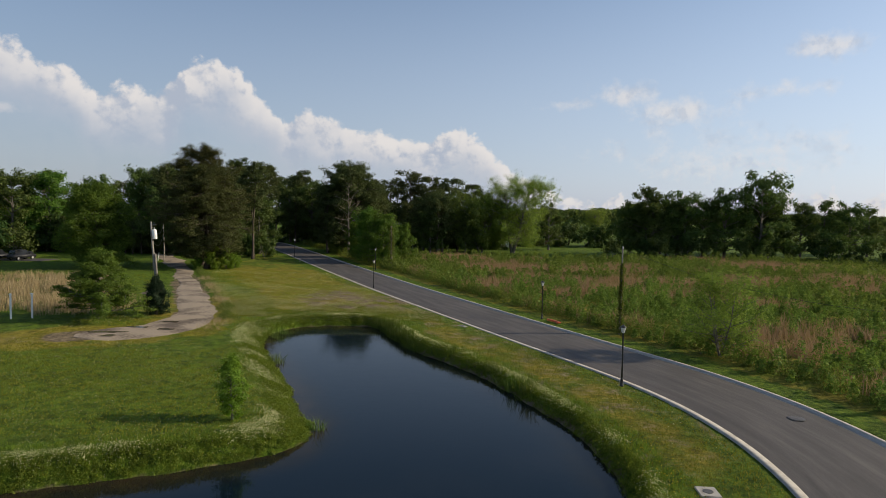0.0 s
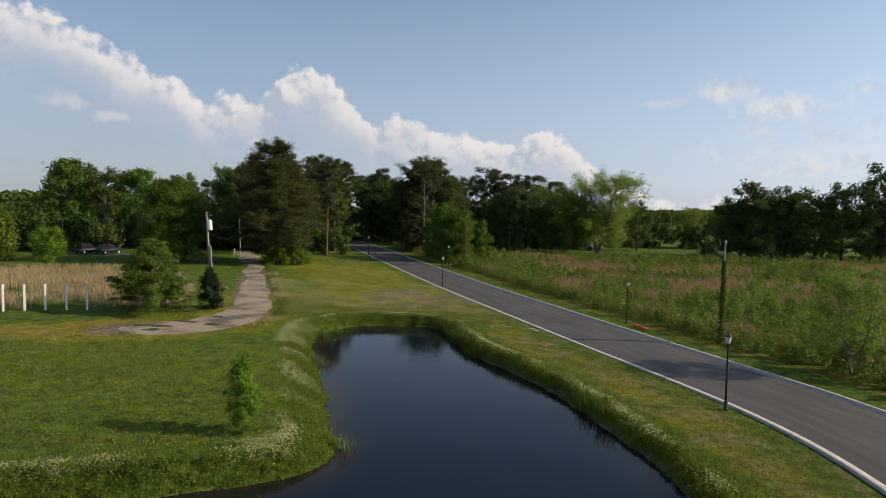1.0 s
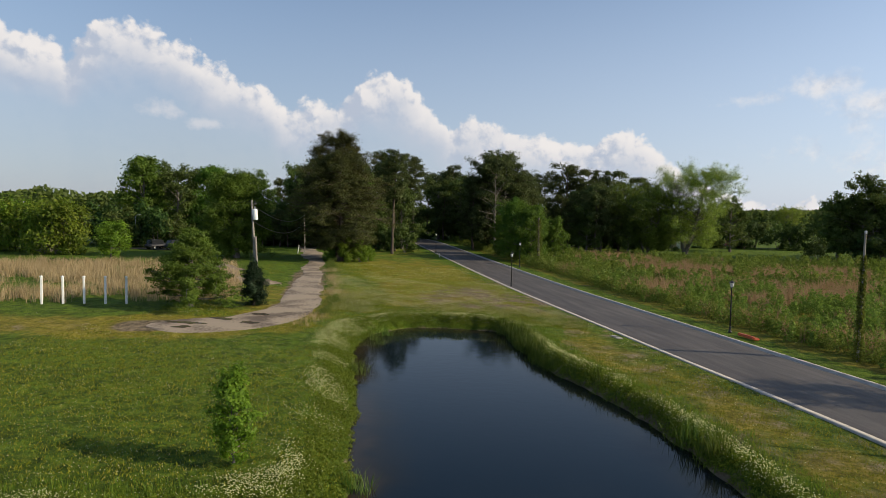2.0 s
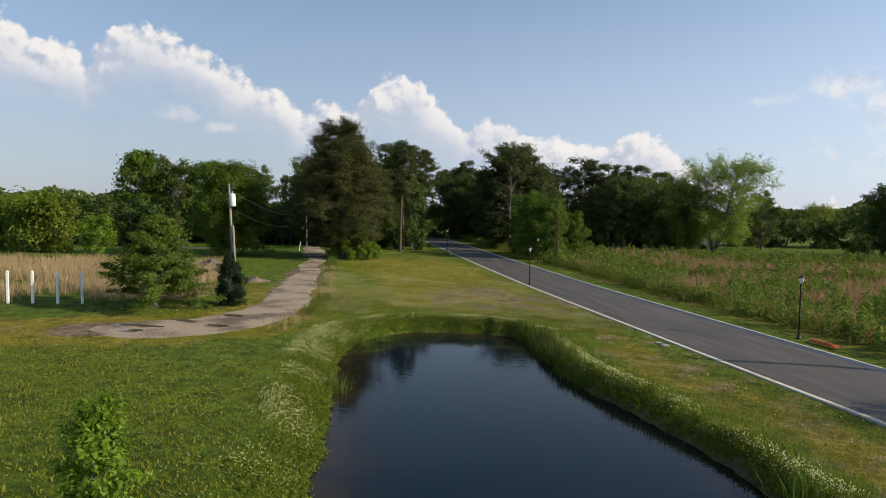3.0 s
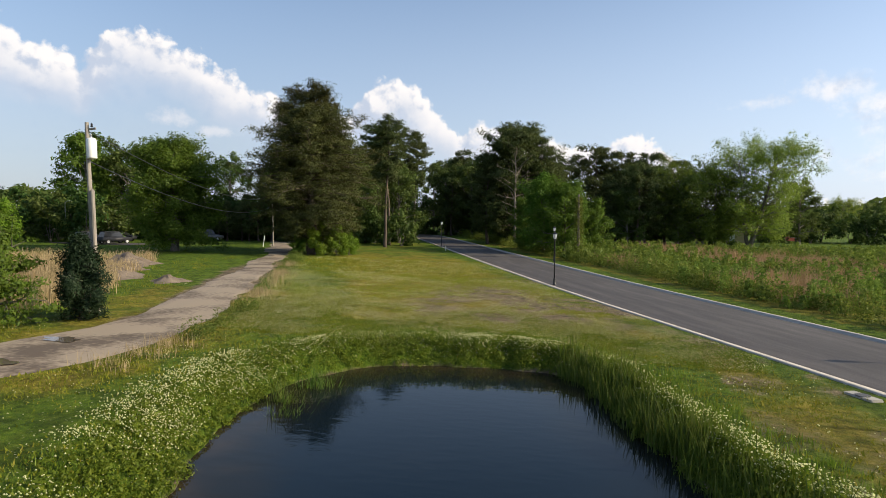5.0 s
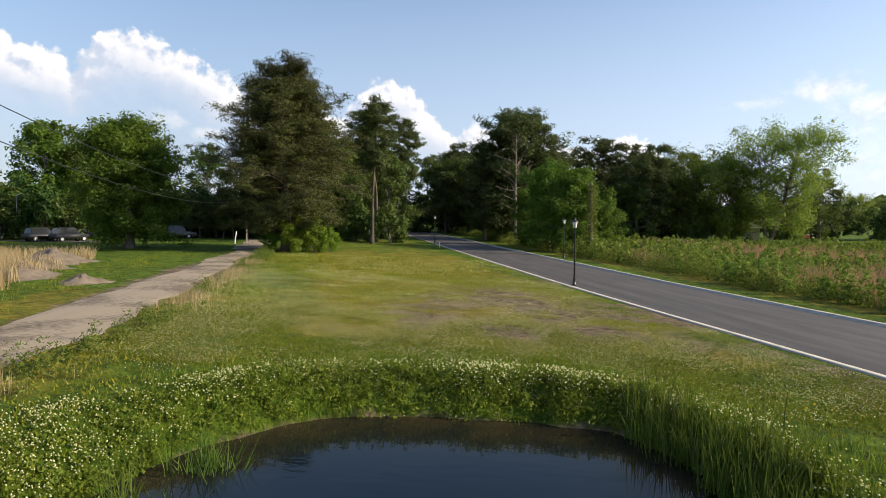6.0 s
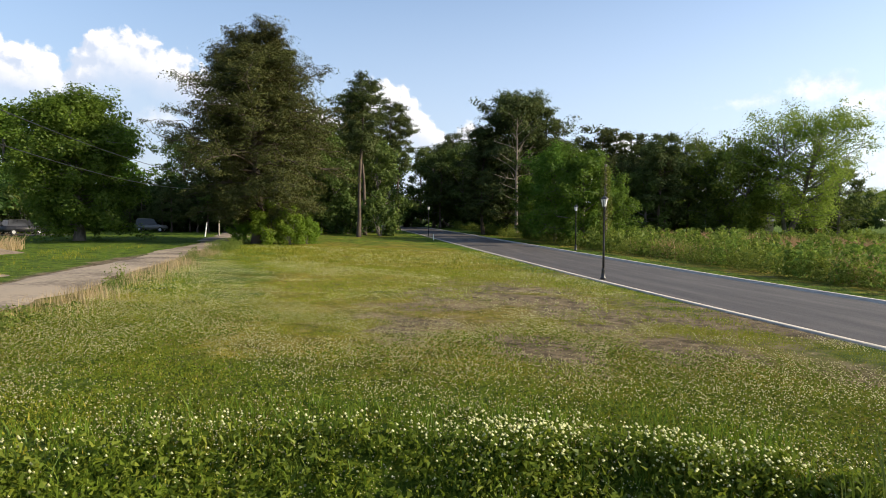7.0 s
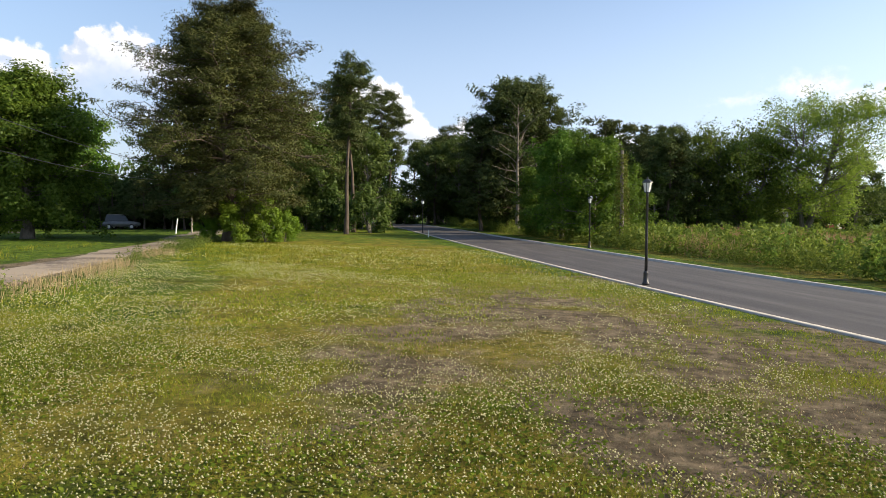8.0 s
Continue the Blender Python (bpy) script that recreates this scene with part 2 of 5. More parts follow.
def water_material():
    """Dark murky water, brown over the shallows, faintly rippled."""
    m, N, L = material("pond water")
    tc, mp = N("ShaderNodeTexCoord"), N("ShaderNodeMapping")
    mp.inputs["Scale"].default_value = (1.0, 2.6, 1.0)
    L(tc.outputs["Object"], mp.inputs[0])
    n1, n2 = N("ShaderNodeTexNoise"), N("ShaderNodeTexNoise")
    n1.inputs["Scale"].default_value, n1.inputs["Detail"].default_value = 1.6, 3
    n2.inputs["Scale"].default_value, n2.inputs["Detail"].default_value = 0.8, 4
    L(mp.outputs[0], n1.inputs["Vector"]), L(tc.outputs["Object"], n2.inputs["Vector"])
    shallow = N("ShaderNodeAttribute")
    shallow.attribute_name = "shallow"
    mul = N("ShaderNodeMath")
    mul.operation = "MULTIPLY"
    L(shallow.outputs["Fac"], mul.inputs[0]), L(n2.outputs["Fac"], mul.inputs[1])
    mud = ramp_node(N, [(0.0, (0.004, 0.010, 0.017)), (0.3, (0.013, 0.013, 0.010)), (0.8, (0.045, 0.031, 0.016))])
    L(mul.outputs[0], mud.inputs[0])
    p, bp, out = N("ShaderNodeBsdfPrincipled"), N("ShaderNodeBump"), N("ShaderNodeOutputMaterial")
    bp.inputs["Strength"].default_value, bp.inputs["Distance"].default_value = 0.10, 0.04
    L(n1.outputs["Fac"], bp.inputs["Height"])
    L(bp.outputs[0], p.inputs["Normal"])
    L(mud.outputs[0], p.inputs["Base Color"])
    p.inputs["Roughness"].default_value, p.inputs["IOR"].default_value = 0.03, 1.333
    p.inputs["Specular IOR Level"].default_value = 0.24
    L(p.outputs[0], out.inputs[0])
    return m


def asphalt_material():
    m, N, L = material("asphalt")
    tc = N("ShaderNodeTexCoord").outputs["UV"]     # u across in metres, v along in metres
    sep = N("ShaderNodeSeparateXYZ")
    L(tc, sep.inputs[0])

    def nz(scale, detail, stretch):
        mp, n = N("ShaderNodeMapping"), N("ShaderNodeTexNoise")
        mp.inputs["Scale"].default_value = stretch
        L(tc, mp.inputs[0])
        n.inputs["Scale"].default_value, n.inputs["Detail"].default_value = scale, detail
        n.inputs["Roughness"].default_value = 0.65
        L(mp.outputs[0], n.inputs["Vector"])
        return n.outputs["Fac"]

    r = ramp_node(N, [(0.32, (0.034, 0.029, 0.026)), (0.52, (0.066, 0.057, 0.051)), (0.72, (0.120, 0.104, 0.092))])
    a = N("ShaderNodeMath")
    a.operation = "MULTIPLY_ADD"
    L(nz(1.3, 7, (1.0, 0.10, 1)), a.inputs[0])
    a.inputs[1].default_value = 0.75
    b = N("ShaderNodeMath")
    b.operation = "MULTIPLY_ADD"
    L(nz(40.0, 3, (1, 1, 1)), b.inputs[0])
    b.inputs[1].default_value = 0.18
    c = N("ShaderNodeMath")
    c.operation = "MULTIPLY"
    L(nz(0.25, 4, (1, 1, 1)), c.inputs[0])
    c.inputs[1].default_value = 0.12
    L(c.outputs[0], b.inputs[2])
    L(b.outputs[0], a.inputs[2])
    L(a.outputs[0], r.inputs[0])
    p, bp, out = N("ShaderNodeBsdfPrincipled"), N("ShaderNodeBump"), N("ShaderNodeOutputMaterial")
    bp.inputs["Strength"].default_value, bp.inputs["Distance"].default_value = 0.4, 0.01
    L(nz(60.0, 2, (1, 1, 1)), bp.inputs["Height"])
    L(bp.outputs[0], p.inputs["Normal"])
    L(r.outputs[0], p.inputs["Base Color"])
    p.inputs["Roughness"].default_value = 0.75
    L(p.outputs[0], out.inputs[0])
    return m


LAWN, WATER, ASPHALT = ground_material(), water_material(), asphalt_material()
PINE_LEAF = leaf_material("pine needles", (0.028, 0.043, 0.014), (0.068, 0.092, 0.026), (0.130, 0.142, 0.043), 0.35)
# second needle colour, olive with the sun's warm light put into the tone
PINE_WARM = leaf_material("sunlit olive pine needles", (0.026, 0.034, 0.011), (0.068, 0.076, 0.020), (0.125, 0.122, 0.036), 0.35)
OAK_LEAF = leaf_material("broad leaves", (0.042, 0.086, 0.010), (0.098, 0.178, 0.020), (0.170, 0.255, 0.036), 0.5)
SPRING_LEAF = leaf_material("young spring leaves", (0.105, 0.150, 0.018), (0.205, 0.262, 0.036), (0.320, 0.360, 0.075), 0.5)
BRIGHT_LEAF = leaf_material("bright fresh leaves", (0.075, 0.145, 0.010), (0.150, 0.250, 0.020), (0.235, 0.335, 0.036), 0.5)
CEDAR_LEAF = leaf_material("cedar sprays", (0.008, 0.016, 0.008), (0.018, 0.032, 0.014), (0.035, 0.052, 0.022), 0.15)
WEED_LEAF = leaf_material("weed leaves", (0.052, 0.080, 0.012), (0.122, 0.155, 0.026), (0.230, 0.250, 0.055), 0.4)
SHRUB_LEAF = leaf_material("dark shrub leaves", (0.018, 0.040, 0.008), (0.040, 0.075, 0.014), (0.080, 0.120, 0.028), 0.35)
DRY_LEAF = leaf_material("dry broomsedge", (0.24, 0.170, 0.085), (0.38, 0.285, 0.155), (0.52, 0.41, 0.25), 0.35)
RUST_LEAF = leaf_material("rust-coloured dead grass", (0.25, 0.165, 0.075), (0.37, 0.265, 0.130), (0.48, 0.365, 0.195), 0.35)
REED_LEAF = leaf_material("reed blades", (0.045, 0.085, 0.009), (0.095, 0.155, 0.020), (0.20, 0.22, 0.065), 0.4)
GRASS_LEAF = leaf_material("grass blades", (0.080, 0.120, 0.007), (0.205, 0.235, 0.018), (0.40, 0.335, 0.055), 0.4)
# woodland green, greyed in its colour to stand in for absent air haze
WOOD_LEAF = leaf_material("haze-greyed woodland leaves", (0.036, 0.060, 0.013), (0.085, 0.128, 0.026), (0.155, 0.200, 0.046), 0.45)
FIELD_LEAF = leaf_material("field sapling leaves", (0.054, 0.086, 0.012), (0.135, 0.192, 0.028), (0.270, 0.320, 0.062), 0.45)
BANK_LEAF = leaf_material("bank weed leaves", (0.055, 0.100, 0.009), (0.130, 0.200, 0.018), (0.250, 0.300, 0.038), 0.45)
CLOVER_LEAF = leaf_material("clover leaves", (0.060, 0.105, 0.008), (0.130, 0.195, 0.015), (0.210, 0.275, 0.028), 0.45)
PETAL = leaf_material("clover petals", (0.44, 0.43, 0.20), (0.60, 0.59, 0.31), (0.76, 0.73, 0.46), 0.3)
YELLOW_PETAL = leaf_material("yellow flowers", (0.30, 0.25, 0.01), (0.45, 0.38, 0.02), (0.55, 0.47, 0.05), 0.3)
BARK = rough_material("pine bark", (0.040, 0.031, 0.024), (0.120, 0.090, 0.068), 5.0, 0.95, 0.8, (1, 1, 0.25))
GREY_BARK = rough_material("grey bark", (0.07, 0.062, 0.052), (0.19, 0.17, 0.145), 6.0, 0.95, 0.7, (1, 1, 0.3))
DEAD_WOOD = rough_material("bleached dead wood", (0.11, 0.090, 0.068), (0.26, 0.22, 0.175), 6.0, 0.9, 0.6, (1, 1, 0.25))
POLE_WOOD = rough_material("weathered pole wood", (0.17, 0.15, 0.125), (0.34, 0.31, 0.265), 7.0, 0.9, 0.5, (1, 1, 0.08))
CONCRETE = rough_material("pale concrete", (0.27, 0.25, 0.215), (0.44, 0.41, 0.36), 2.5, 0.85, 0.25)
DIRT = rough_material("packed sandy dirt", (0.105, 0.078, 0.055), (0.30, 0.24, 0.170), 0.33, 0.95, 0.7, (1, 1, 1), 0.0, 5.0, (0.34, 0.56))
SPOIL = rough_material("dumped soil", (0.095, 0.072, 0.052), (0.22, 0.175, 0.13), 2.0, 0.95, 0.9, (1, 1, 1), 0.0, 14.0)
BLACK_METAL = rough_material("black painted metal", (0.012, 0.012, 0.013), (0.022, 0.022, 0.023), 12.0, 0.4, 0.05)
GREY_METAL = rough_material("grey galvanised metal", (0.38, 0.39, 0.40), (0.52, 0.53, 0.54), 12.0, 0.45, 0.05, (1, 1, 1), 0.6)
WHITE_PAINT = rough_material("white vinyl", (0.70, 0.70, 0.67), (0.82, 0.82, 0.80), 6.0, 0.5, 0.05)
FROST = rough_material("frosted lantern glass", (0.60, 0.60, 0.56), (0.74, 0.74, 0.70), 10.0, 0.25, 0.02)
RED_PLASTIC = rough_material("orange-red plastic", (0.42, 0.075, 0.03), (0.60, 0.13, 0.05), 8.0, 0.5, 0.1)
IRON = rough_material("cast iron", (0.05, 0.048, 0.046), (0.10, 0.095, 0.09), 10.0, 0.6, 0.4)
TAN_WALL = rough_material("tan siding", (0.38, 0.30, 0.18), (0.48, 0.39, 0.25), 3.0, 0.8, 0.2)
RED_WALL = rough_material("red barn boards", (0.22, 0.05, 0.04), (0.32, 0.08, 0.06), 3.0, 0.8, 0.2)
ROOF = rough_material("grey shingles", (0.10, 0.095, 0.09), (0.20, 0.19, 0.18), 4.0, 0.9, 0.5)
CAR_DARK = rough_material("dark car paint", (0.010, 0.011, 0.014), (0.018, 0.019, 0.024), 4.0, 0.55, 0.0)
CAR_WHITE = rough_material("grey car paint", (0.10, 0.10, 0.10), (0.14, 0.14, 0.14), 4.0, 0.25, 0.0)
CAR_GLASS = rough_material("dark car glass", (0.015, 0.017, 0.02), (0.02, 0.022, 0.026), 4.0, 0.06, 0.0)
PUDDLE = rough_material("muddy puddle water", (0.10, 0.080, 0.058), (0.16, 0.13, 0.10), 1.0, 0.06, 0.0)
RUBBER = rough_material("tyre rubber", (0.015, 0.015, 0.015), (0.03, 0.03, 0.03), 9.0, 0.9, 0.2)


# ---- mesh helpers ----
def mesh_object(name, V, faces, mat, parent=None, label="", smooth=False):
    """One mesh from vertex and face arrays (faces: an array, or a list of arrays of triangles and quads)."""
    faces = [np.asarray(f, dtype=np.int32) for f in (faces if isinstance(faces, list) else [faces]) if len(f)]
    me = bpy.data.meshes.new(name)
    V = np.asarray(V, dtype=np.float32)
    me.vertices.add(len(V))
    me.vertices.foreach_set("co", V.ravel())
    loops = np.concatenate([f.ravel() for f in faces])
    sizes = np.concatenate([np.full(len(f), f.shape[1], dtype=np.int32) for f in faces])
    starts = np.concatenate([[0], np.cumsum(sizes)[:-1]]).astype(np.int32)
    me.loops.add(len(loops))
    me.loops.foreach_set("vertex_index", loops)
    me.polygons.add(len(sizes))
    me.polygons.foreach_set("loop_start", starts)
    if smooth:
        me.polygons.foreach_set("use_smooth", np.ones(len(sizes), dtype=bool))
    me.update(calc_edges=True)
    me.materials.append(mat)
    ob = new(name, me)
    if parent:
        ob.parent = parent
    if label:
        ob["label"] = label
    return ob


def part(name, bm, mat, parent=None, label="", smooth=False):
    """A bmesh as one mesh object under a thing or part."""
    me = bpy.data.meshes.new(name)
    if smooth:
        for f in bm.faces:
            f.smooth = True
    bm.to_mesh(me)
    bm.free()
    me.materials.append(mat)
    ob = new(name, me)
    if parent:
        ob.parent = parent
    if label:
        ob["label"] = label
    return ob


def empty(name, x, y, z, turn=0.0):
    ob = new(name)
    ob.matrix_world = pose(x, y, z, 0, 0, turn)
    return ob


def lathe(profile, sides=12, base=(0, 0, 0)):
    """A turned body: profile of (radius, height)."""
    bm = bmesh.new()
    rings = [[bm.verts.new((base[0] + r * math.cos(2 * math.pi * k / sides), base[1] + r * math.sin(2 * math.pi * k / sides), base[2] + z))
              for k in range(sides)] for r, z in profile]
    for a, b in zip(rings, rings[1:]):
        for k in range(sides):
            bm.faces.new((a[k], a[(k + 1) % sides], b[(k + 1) % sides], b[k]))
    bm.faces.new(rings[0][::-1])
    bm.faces.new(rings[-1])
    return bm


def box(sx, sy, sz, at=(0, 0, 0), bevel=0.0, bm=None):
    """A box with its base centre at a place, edges bevelled."""
    one = bmesh.new()
    bmesh.ops.create_cube(one, size=1, matrix=Matrix.Translation((at[0], at[1], at[2] + sz / 2)) @ Matrix.Diagonal((sx, sy, sz, 1)))
    if bevel:
        bmesh.ops.bevel(one, geom=one.edges[:], offset=bevel, segments=2, affect="EDGES")
    if bm is None:
        return one
    me = bpy.data.meshes.new("tmp")
    one.to_mesh(me)
    one.free()
    bm.from_mesh(me)
    bpy.data.meshes.remove(me)
    return bm


def tube(P, R, sides=6, cap=True):
    """Vertices and quads of a tapered tube along points P with radii R."""
    P, R = np.asarray(P, float), np.asarray(R, float)
    T = np.gradient(P, axis=0)
    T /= np.linalg.norm(T, axis=1)[:, None] + 1e-9
    ref = np.array([0.0, 0.0, 1.0]) if abs(T[:, 2]).mean() < 0.8 else np.array([1.0, 0.0, 0.0])
    A = np.cross(T, ref)
    A /= np.linalg.norm(A, axis=1)[:, None] + 1e-9
    B = np.cross(T, A)
    ang = np.linspace(0, 2 * np.pi, sides, endpoint=False)
    V = P[:, None] + R[:, None, None] * (np.cos(ang)[None, :, None] * A[:, None] + np.sin(ang)[None, :, None] * B[:, None])
    i = np.arange(len(P) - 1)[:, None] * sides
    k = np.arange(sides)[None]
    k2 = (k + 1) % sides
    F = np.stack([i + k, i + k2, i + sides + k2, i + sides + k], axis=-1).reshape(-1, 4)
    return V.reshape(-1, 3), F


def joined(pieces):
    """Many (vertices, faces) as one."""
    Vs, Fs, n = [], [], 0
    for V, F in pieces:
        Vs.append(V)
        Fs.append(np.asarray(F) + n)
        n += len(V)
    return np.concatenate(Vs), np.concatenate(Fs)


def unit(v):
    return v / (np.linalg.norm(v, axis=-1, keepdims=True) + 1e-9)


def leaf_cards(C, size, rng, aspect=0.55, facing=None, bias=0.6, tri=False):
    """Diamond or pointed leaves at C; facing: a direction per leaf to which the blades tend."""
    n = len(C)
    nrm = rng.normal(size=(n, 3))
    nrm = unit(nrm)
    if facing is not None:
        nrm = unit(nrm * (1 - bias) + facing * bias)
    a = unit(np.cross(nrm, rng.normal(size=(n, 3))))
    b = np.cross(nrm, a)
    s = (np.asarray(size) * rng.uniform(0.6, 1.35, n))[:, None]
    if tri:
        V = np.stack([C - a * s * 0.8 - b * s * aspect, C + a * s + nrm * s * 0.2, C - a * s * 0.8 + b * s * aspect], axis=1).reshape(-1, 3)
        return V, np.arange(3 * n).reshape(-1, 3)
    V = np.stack([C - a * s, C + b * s * aspect + nrm * s * 0.15, C + a * s, C - b * s * aspect + nrm * s * 0.15], axis=1).reshape(-1, 3)
    return V, np.arange(4 * n).reshape(-1, 4)


def blades(base, height, width, rng, lean=0.35):
    """Grass blades: bent tapered strips standing at base."""
    n = len(base)
    az = rng.uniform(0, 2 * np.pi, n)
    d = np.stack([np.cos(az), np.sin(az), np.zeros(n)], axis=1)
    s = np.stack([-np.sin(az), np.cos(az), np.zeros(n)], axis=1)
    turn = rng.uniform(-1.2, 1.2, n)
    s = s * np.cos(turn)[:, None] + d * np.sin(turn)[:, None]
    hgt = (height * rng.uniform(0.55, 1.25, n))[:, None]
    w = (np.asarray(width) * rng.uniform(0.7, 1.3, n))[:, None] / 2
    bend = (lean * rng.uniform(0.1, 1.6, n))[:, None] * hgt
    up = np.array([[0, 0, 1.0]])
    V = np.stack([base - s * w, base + s * w, base + up * hgt * 0.55 + d * bend * 0.3 + s * w * 0.8,
                  base + up * hgt * 0.55 + d * bend * 0.3 - s * w * 0.8, base + up * hgt + d * bend], axis=1).reshape(-1, 3)
    i = np.arange(n)[:, None] * 5
    return V, [i + np.array([[0, 1, 2, 3]]), i + np.array([[3, 2, 4]])]


# ---- the lie of the land ----
WATER_Z = -0.75
SHORE = [(-16.2, 23.8), (-12.6, 25.1), (-9.9, 26.3), (-7.6, 27.6), (-6.5, 29.4), (-6.6, 31.0), (-7.9, 33.7), (-9.2, 37.0), (-10.5, 40.3),
         (-12.0, 43.8), (-13.6, 47.5), (-14.9, 51.0), (-15.3, 54.0), (-14.7, 56.6), (-13.1, 58.4), (-10.6, 59.0), (-8.1, 59.2),
         (-6.2, 58.5), (-4.9, 55.8), (-3.6, 52.2), (-1.9, 48.4), (0.3, 45.2), (2.2, 42.2), (4.3, 37.6), (5.6, 34.4), (6.9, 30.6),
         (7.4, 27.0), (7.3, 23.0), (5.6, 17.0), (0, 12.0), (-10, 10.0), (-22, 12.0), (-27, 17.0), (-24, 21.0), (-20, 22.6)]
ROAD_LEFT = [(-6, -22), (4, -4), (9.4, 8), (12.6, 17), (13.7, 22.5), (14.1, 26.4), (14.0, 29.8), (13.3, 34.0), (11.7, 38.8), (9.0, 44.6),
             (5.5, 51.4), (-1.6, 65.6), (-8.7, 79.9), (-18.1, 99.8), (-27.3, 119.6), (-38.4, 143.7), (-49, 165), (-62, 184), (-82, 200)]
DRIVE_MID = [(-28.6, 47.6, 1.8), (-27.2, 48.2, 4.6), (-25.0, 49.4, 6.0), (-23.5, 51.6, 5.4), (-23.2, 54.8, 4.7), (-24.4, 60.4, 3.9), (-27.0, 67.0, 3.4),
             (-30.6, 75.0, 3.1), (-34.9, 84.0, 2.8), (-41.3, 97.5, 3.0), (-49, 112, 3.6), (-60, 131, 4.0)]


def spline(points, step, closed=False):
    """Catmull-Rom curve through the points, evenly sampled."""
    P = np.asarray(points, float)
    n = len(P)
    out = []
    for i in range(n if closed else n - 1):
        if closed:
            a, b, c, d = P[(i - 1) % n], P[i], P[(i + 1) % n], P[(i + 2) % n]
        else:
            a, b, c, d = P[max(i - 1, 0)], P[i], P[i + 1], P[min(i + 2, n - 1)]
        k = max(2, int(np.linalg.norm((c - b)[:2]) / step))
        for t in np.linspace(0, 1, k, endpoint=False):
            out.append(0.5 * (2 * b + (c - a) * t + (2 * a - 5 * b + 4 * c - d) * t * t + (3 * b - a - 3 * c + d) * t ** 3))
    if not closed:
        out.append(P[-1])
    return np.array(out)


shore = spline(SHORE, 0.6, True)
_r = np.random.default_rng(5)
shore = shore + _r.normal(0, 0.07, shore.shape)
road_edge = spline(ROAD_LEFT, 1.0)
drive_mid = spline(DRIVE_MID, 1.0)


def distance_to(X, Y, line, closed=False):
    """Distance of points to a polyline, and which sample is nearest."""
    pts = line[:, :2]
    best = np.full(X.shape, 1e9)
    a_all = pts
    b_all = np.roll(pts, -1, axis=0)
    last = len(pts) if closed else len(pts) - 1
    for i in range(last):
        a, b = a_all[i], b_all[i]
        ab = b - a
        t = np.clip(((X - a[0]) * ab[0] + (Y - a[1]) * ab[1]) / (ab @ ab + 1e-9), 0, 1)
        best = np.minimum(best, (X - a[0] - t * ab[0]) ** 2 + (Y - a[1] - t * ab[1]) ** 2)
    return np.sqrt(best)


def inside(X, Y, poly):
    c = np.zeros(X.shape, bool)
    for (x1, y1), (x2, y2) in zip(poly[:, :2], np.roll(poly[:, :2], -1, axis=0)):
        hit = (y1 > Y) != (y2 > Y)
        if abs(y2 - y1) > 1e-9:
            c ^= hit & (X < (x2 - x1) * (Y - y1) / (y2 - y1) + x1)
    return c


def pond_distance(X, Y):
    """Signed: below zero in the water."""
    d = distance_to(X, Y, shore, True)
    return np.where(inside(X, Y, shore), -d, d)


def lie(X, Y):
    """Height of the open land, rising gently away and to one side."""
    X, Y = np.asarray(X, float), np.asarray(Y, float)
    return -0.018 * np.clip(X, -45, 12) - 0.12 + 0.004 * np.clip(Y - 85, 0, 105)


def ground_z(X, Y):
    """Height of the ground, with the pond basin in it."""
    X, Y = np.atleast_1d(np.asarray(X, float)), np.atleast_1d(np.asarray(Y, float))
    z = lie(X, Y)
    near = (X > -34) & (X < 14) & (Y > 4) & (Y < 66)
    if near.any():
        d = pond_distance(X[near], Y[near])
        steep = np.clip((X[near] + 9) / 4, 0, 1) + np.clip((Y[near] - 53) / 4, 0, 1) + np.clip((30 - Y[near]) / 3, 0, 1)
        k = np.clip(d / (2.0 - 1.05 * np.clip(steep, 0, 1)), 0, 1)
        s = k * k * (3 - 2 * k) * 0.7 + 0.3 * np.sqrt(k)
        bank = WATER_Z + (z[near] - WATER_Z) * s
        z[near] = np.where(d > 0, bank, WATER_Z + 0.5 * np.clip(d, -2.5, 0))
    return z


def gz(x, y):
    return float(ground_z(x, y)[0])


def smooth(x, a, b):
    t = np.clip((x - a) / (b - a), 0, 1)
    return t * t * (3 - 2 * t)


def axis_lines(lo, hi, step, far):
    fine = np.arange(lo, hi + step / 2, step)
    out = step * np.cumsum(1.22 ** np.arange(1, 60))
    out = out[out < far]
    return np.concatenate([(lo - out)[::-1], fine, hi + out])


_w = np.random.default_rng(2024)
WAVES = [(_w.uniform(0, 6.28), _w.uniform(0, 6.28), _w.uniform(0.6, 1.4)) for _ in range(10)]


def patchy(X, Y, scale):
    """Smooth uneven field, about 0 to 1."""
    v = np.zeros(np.shape(X))
    for a, ph, f in WAVES:
        v += np.sin((X * np.cos(a) + Y * np.sin(a)) * f / scale * 2 + ph + 1.3 * np.sin(Y * f / scale + a))
    return 0.5 + v / 9.0


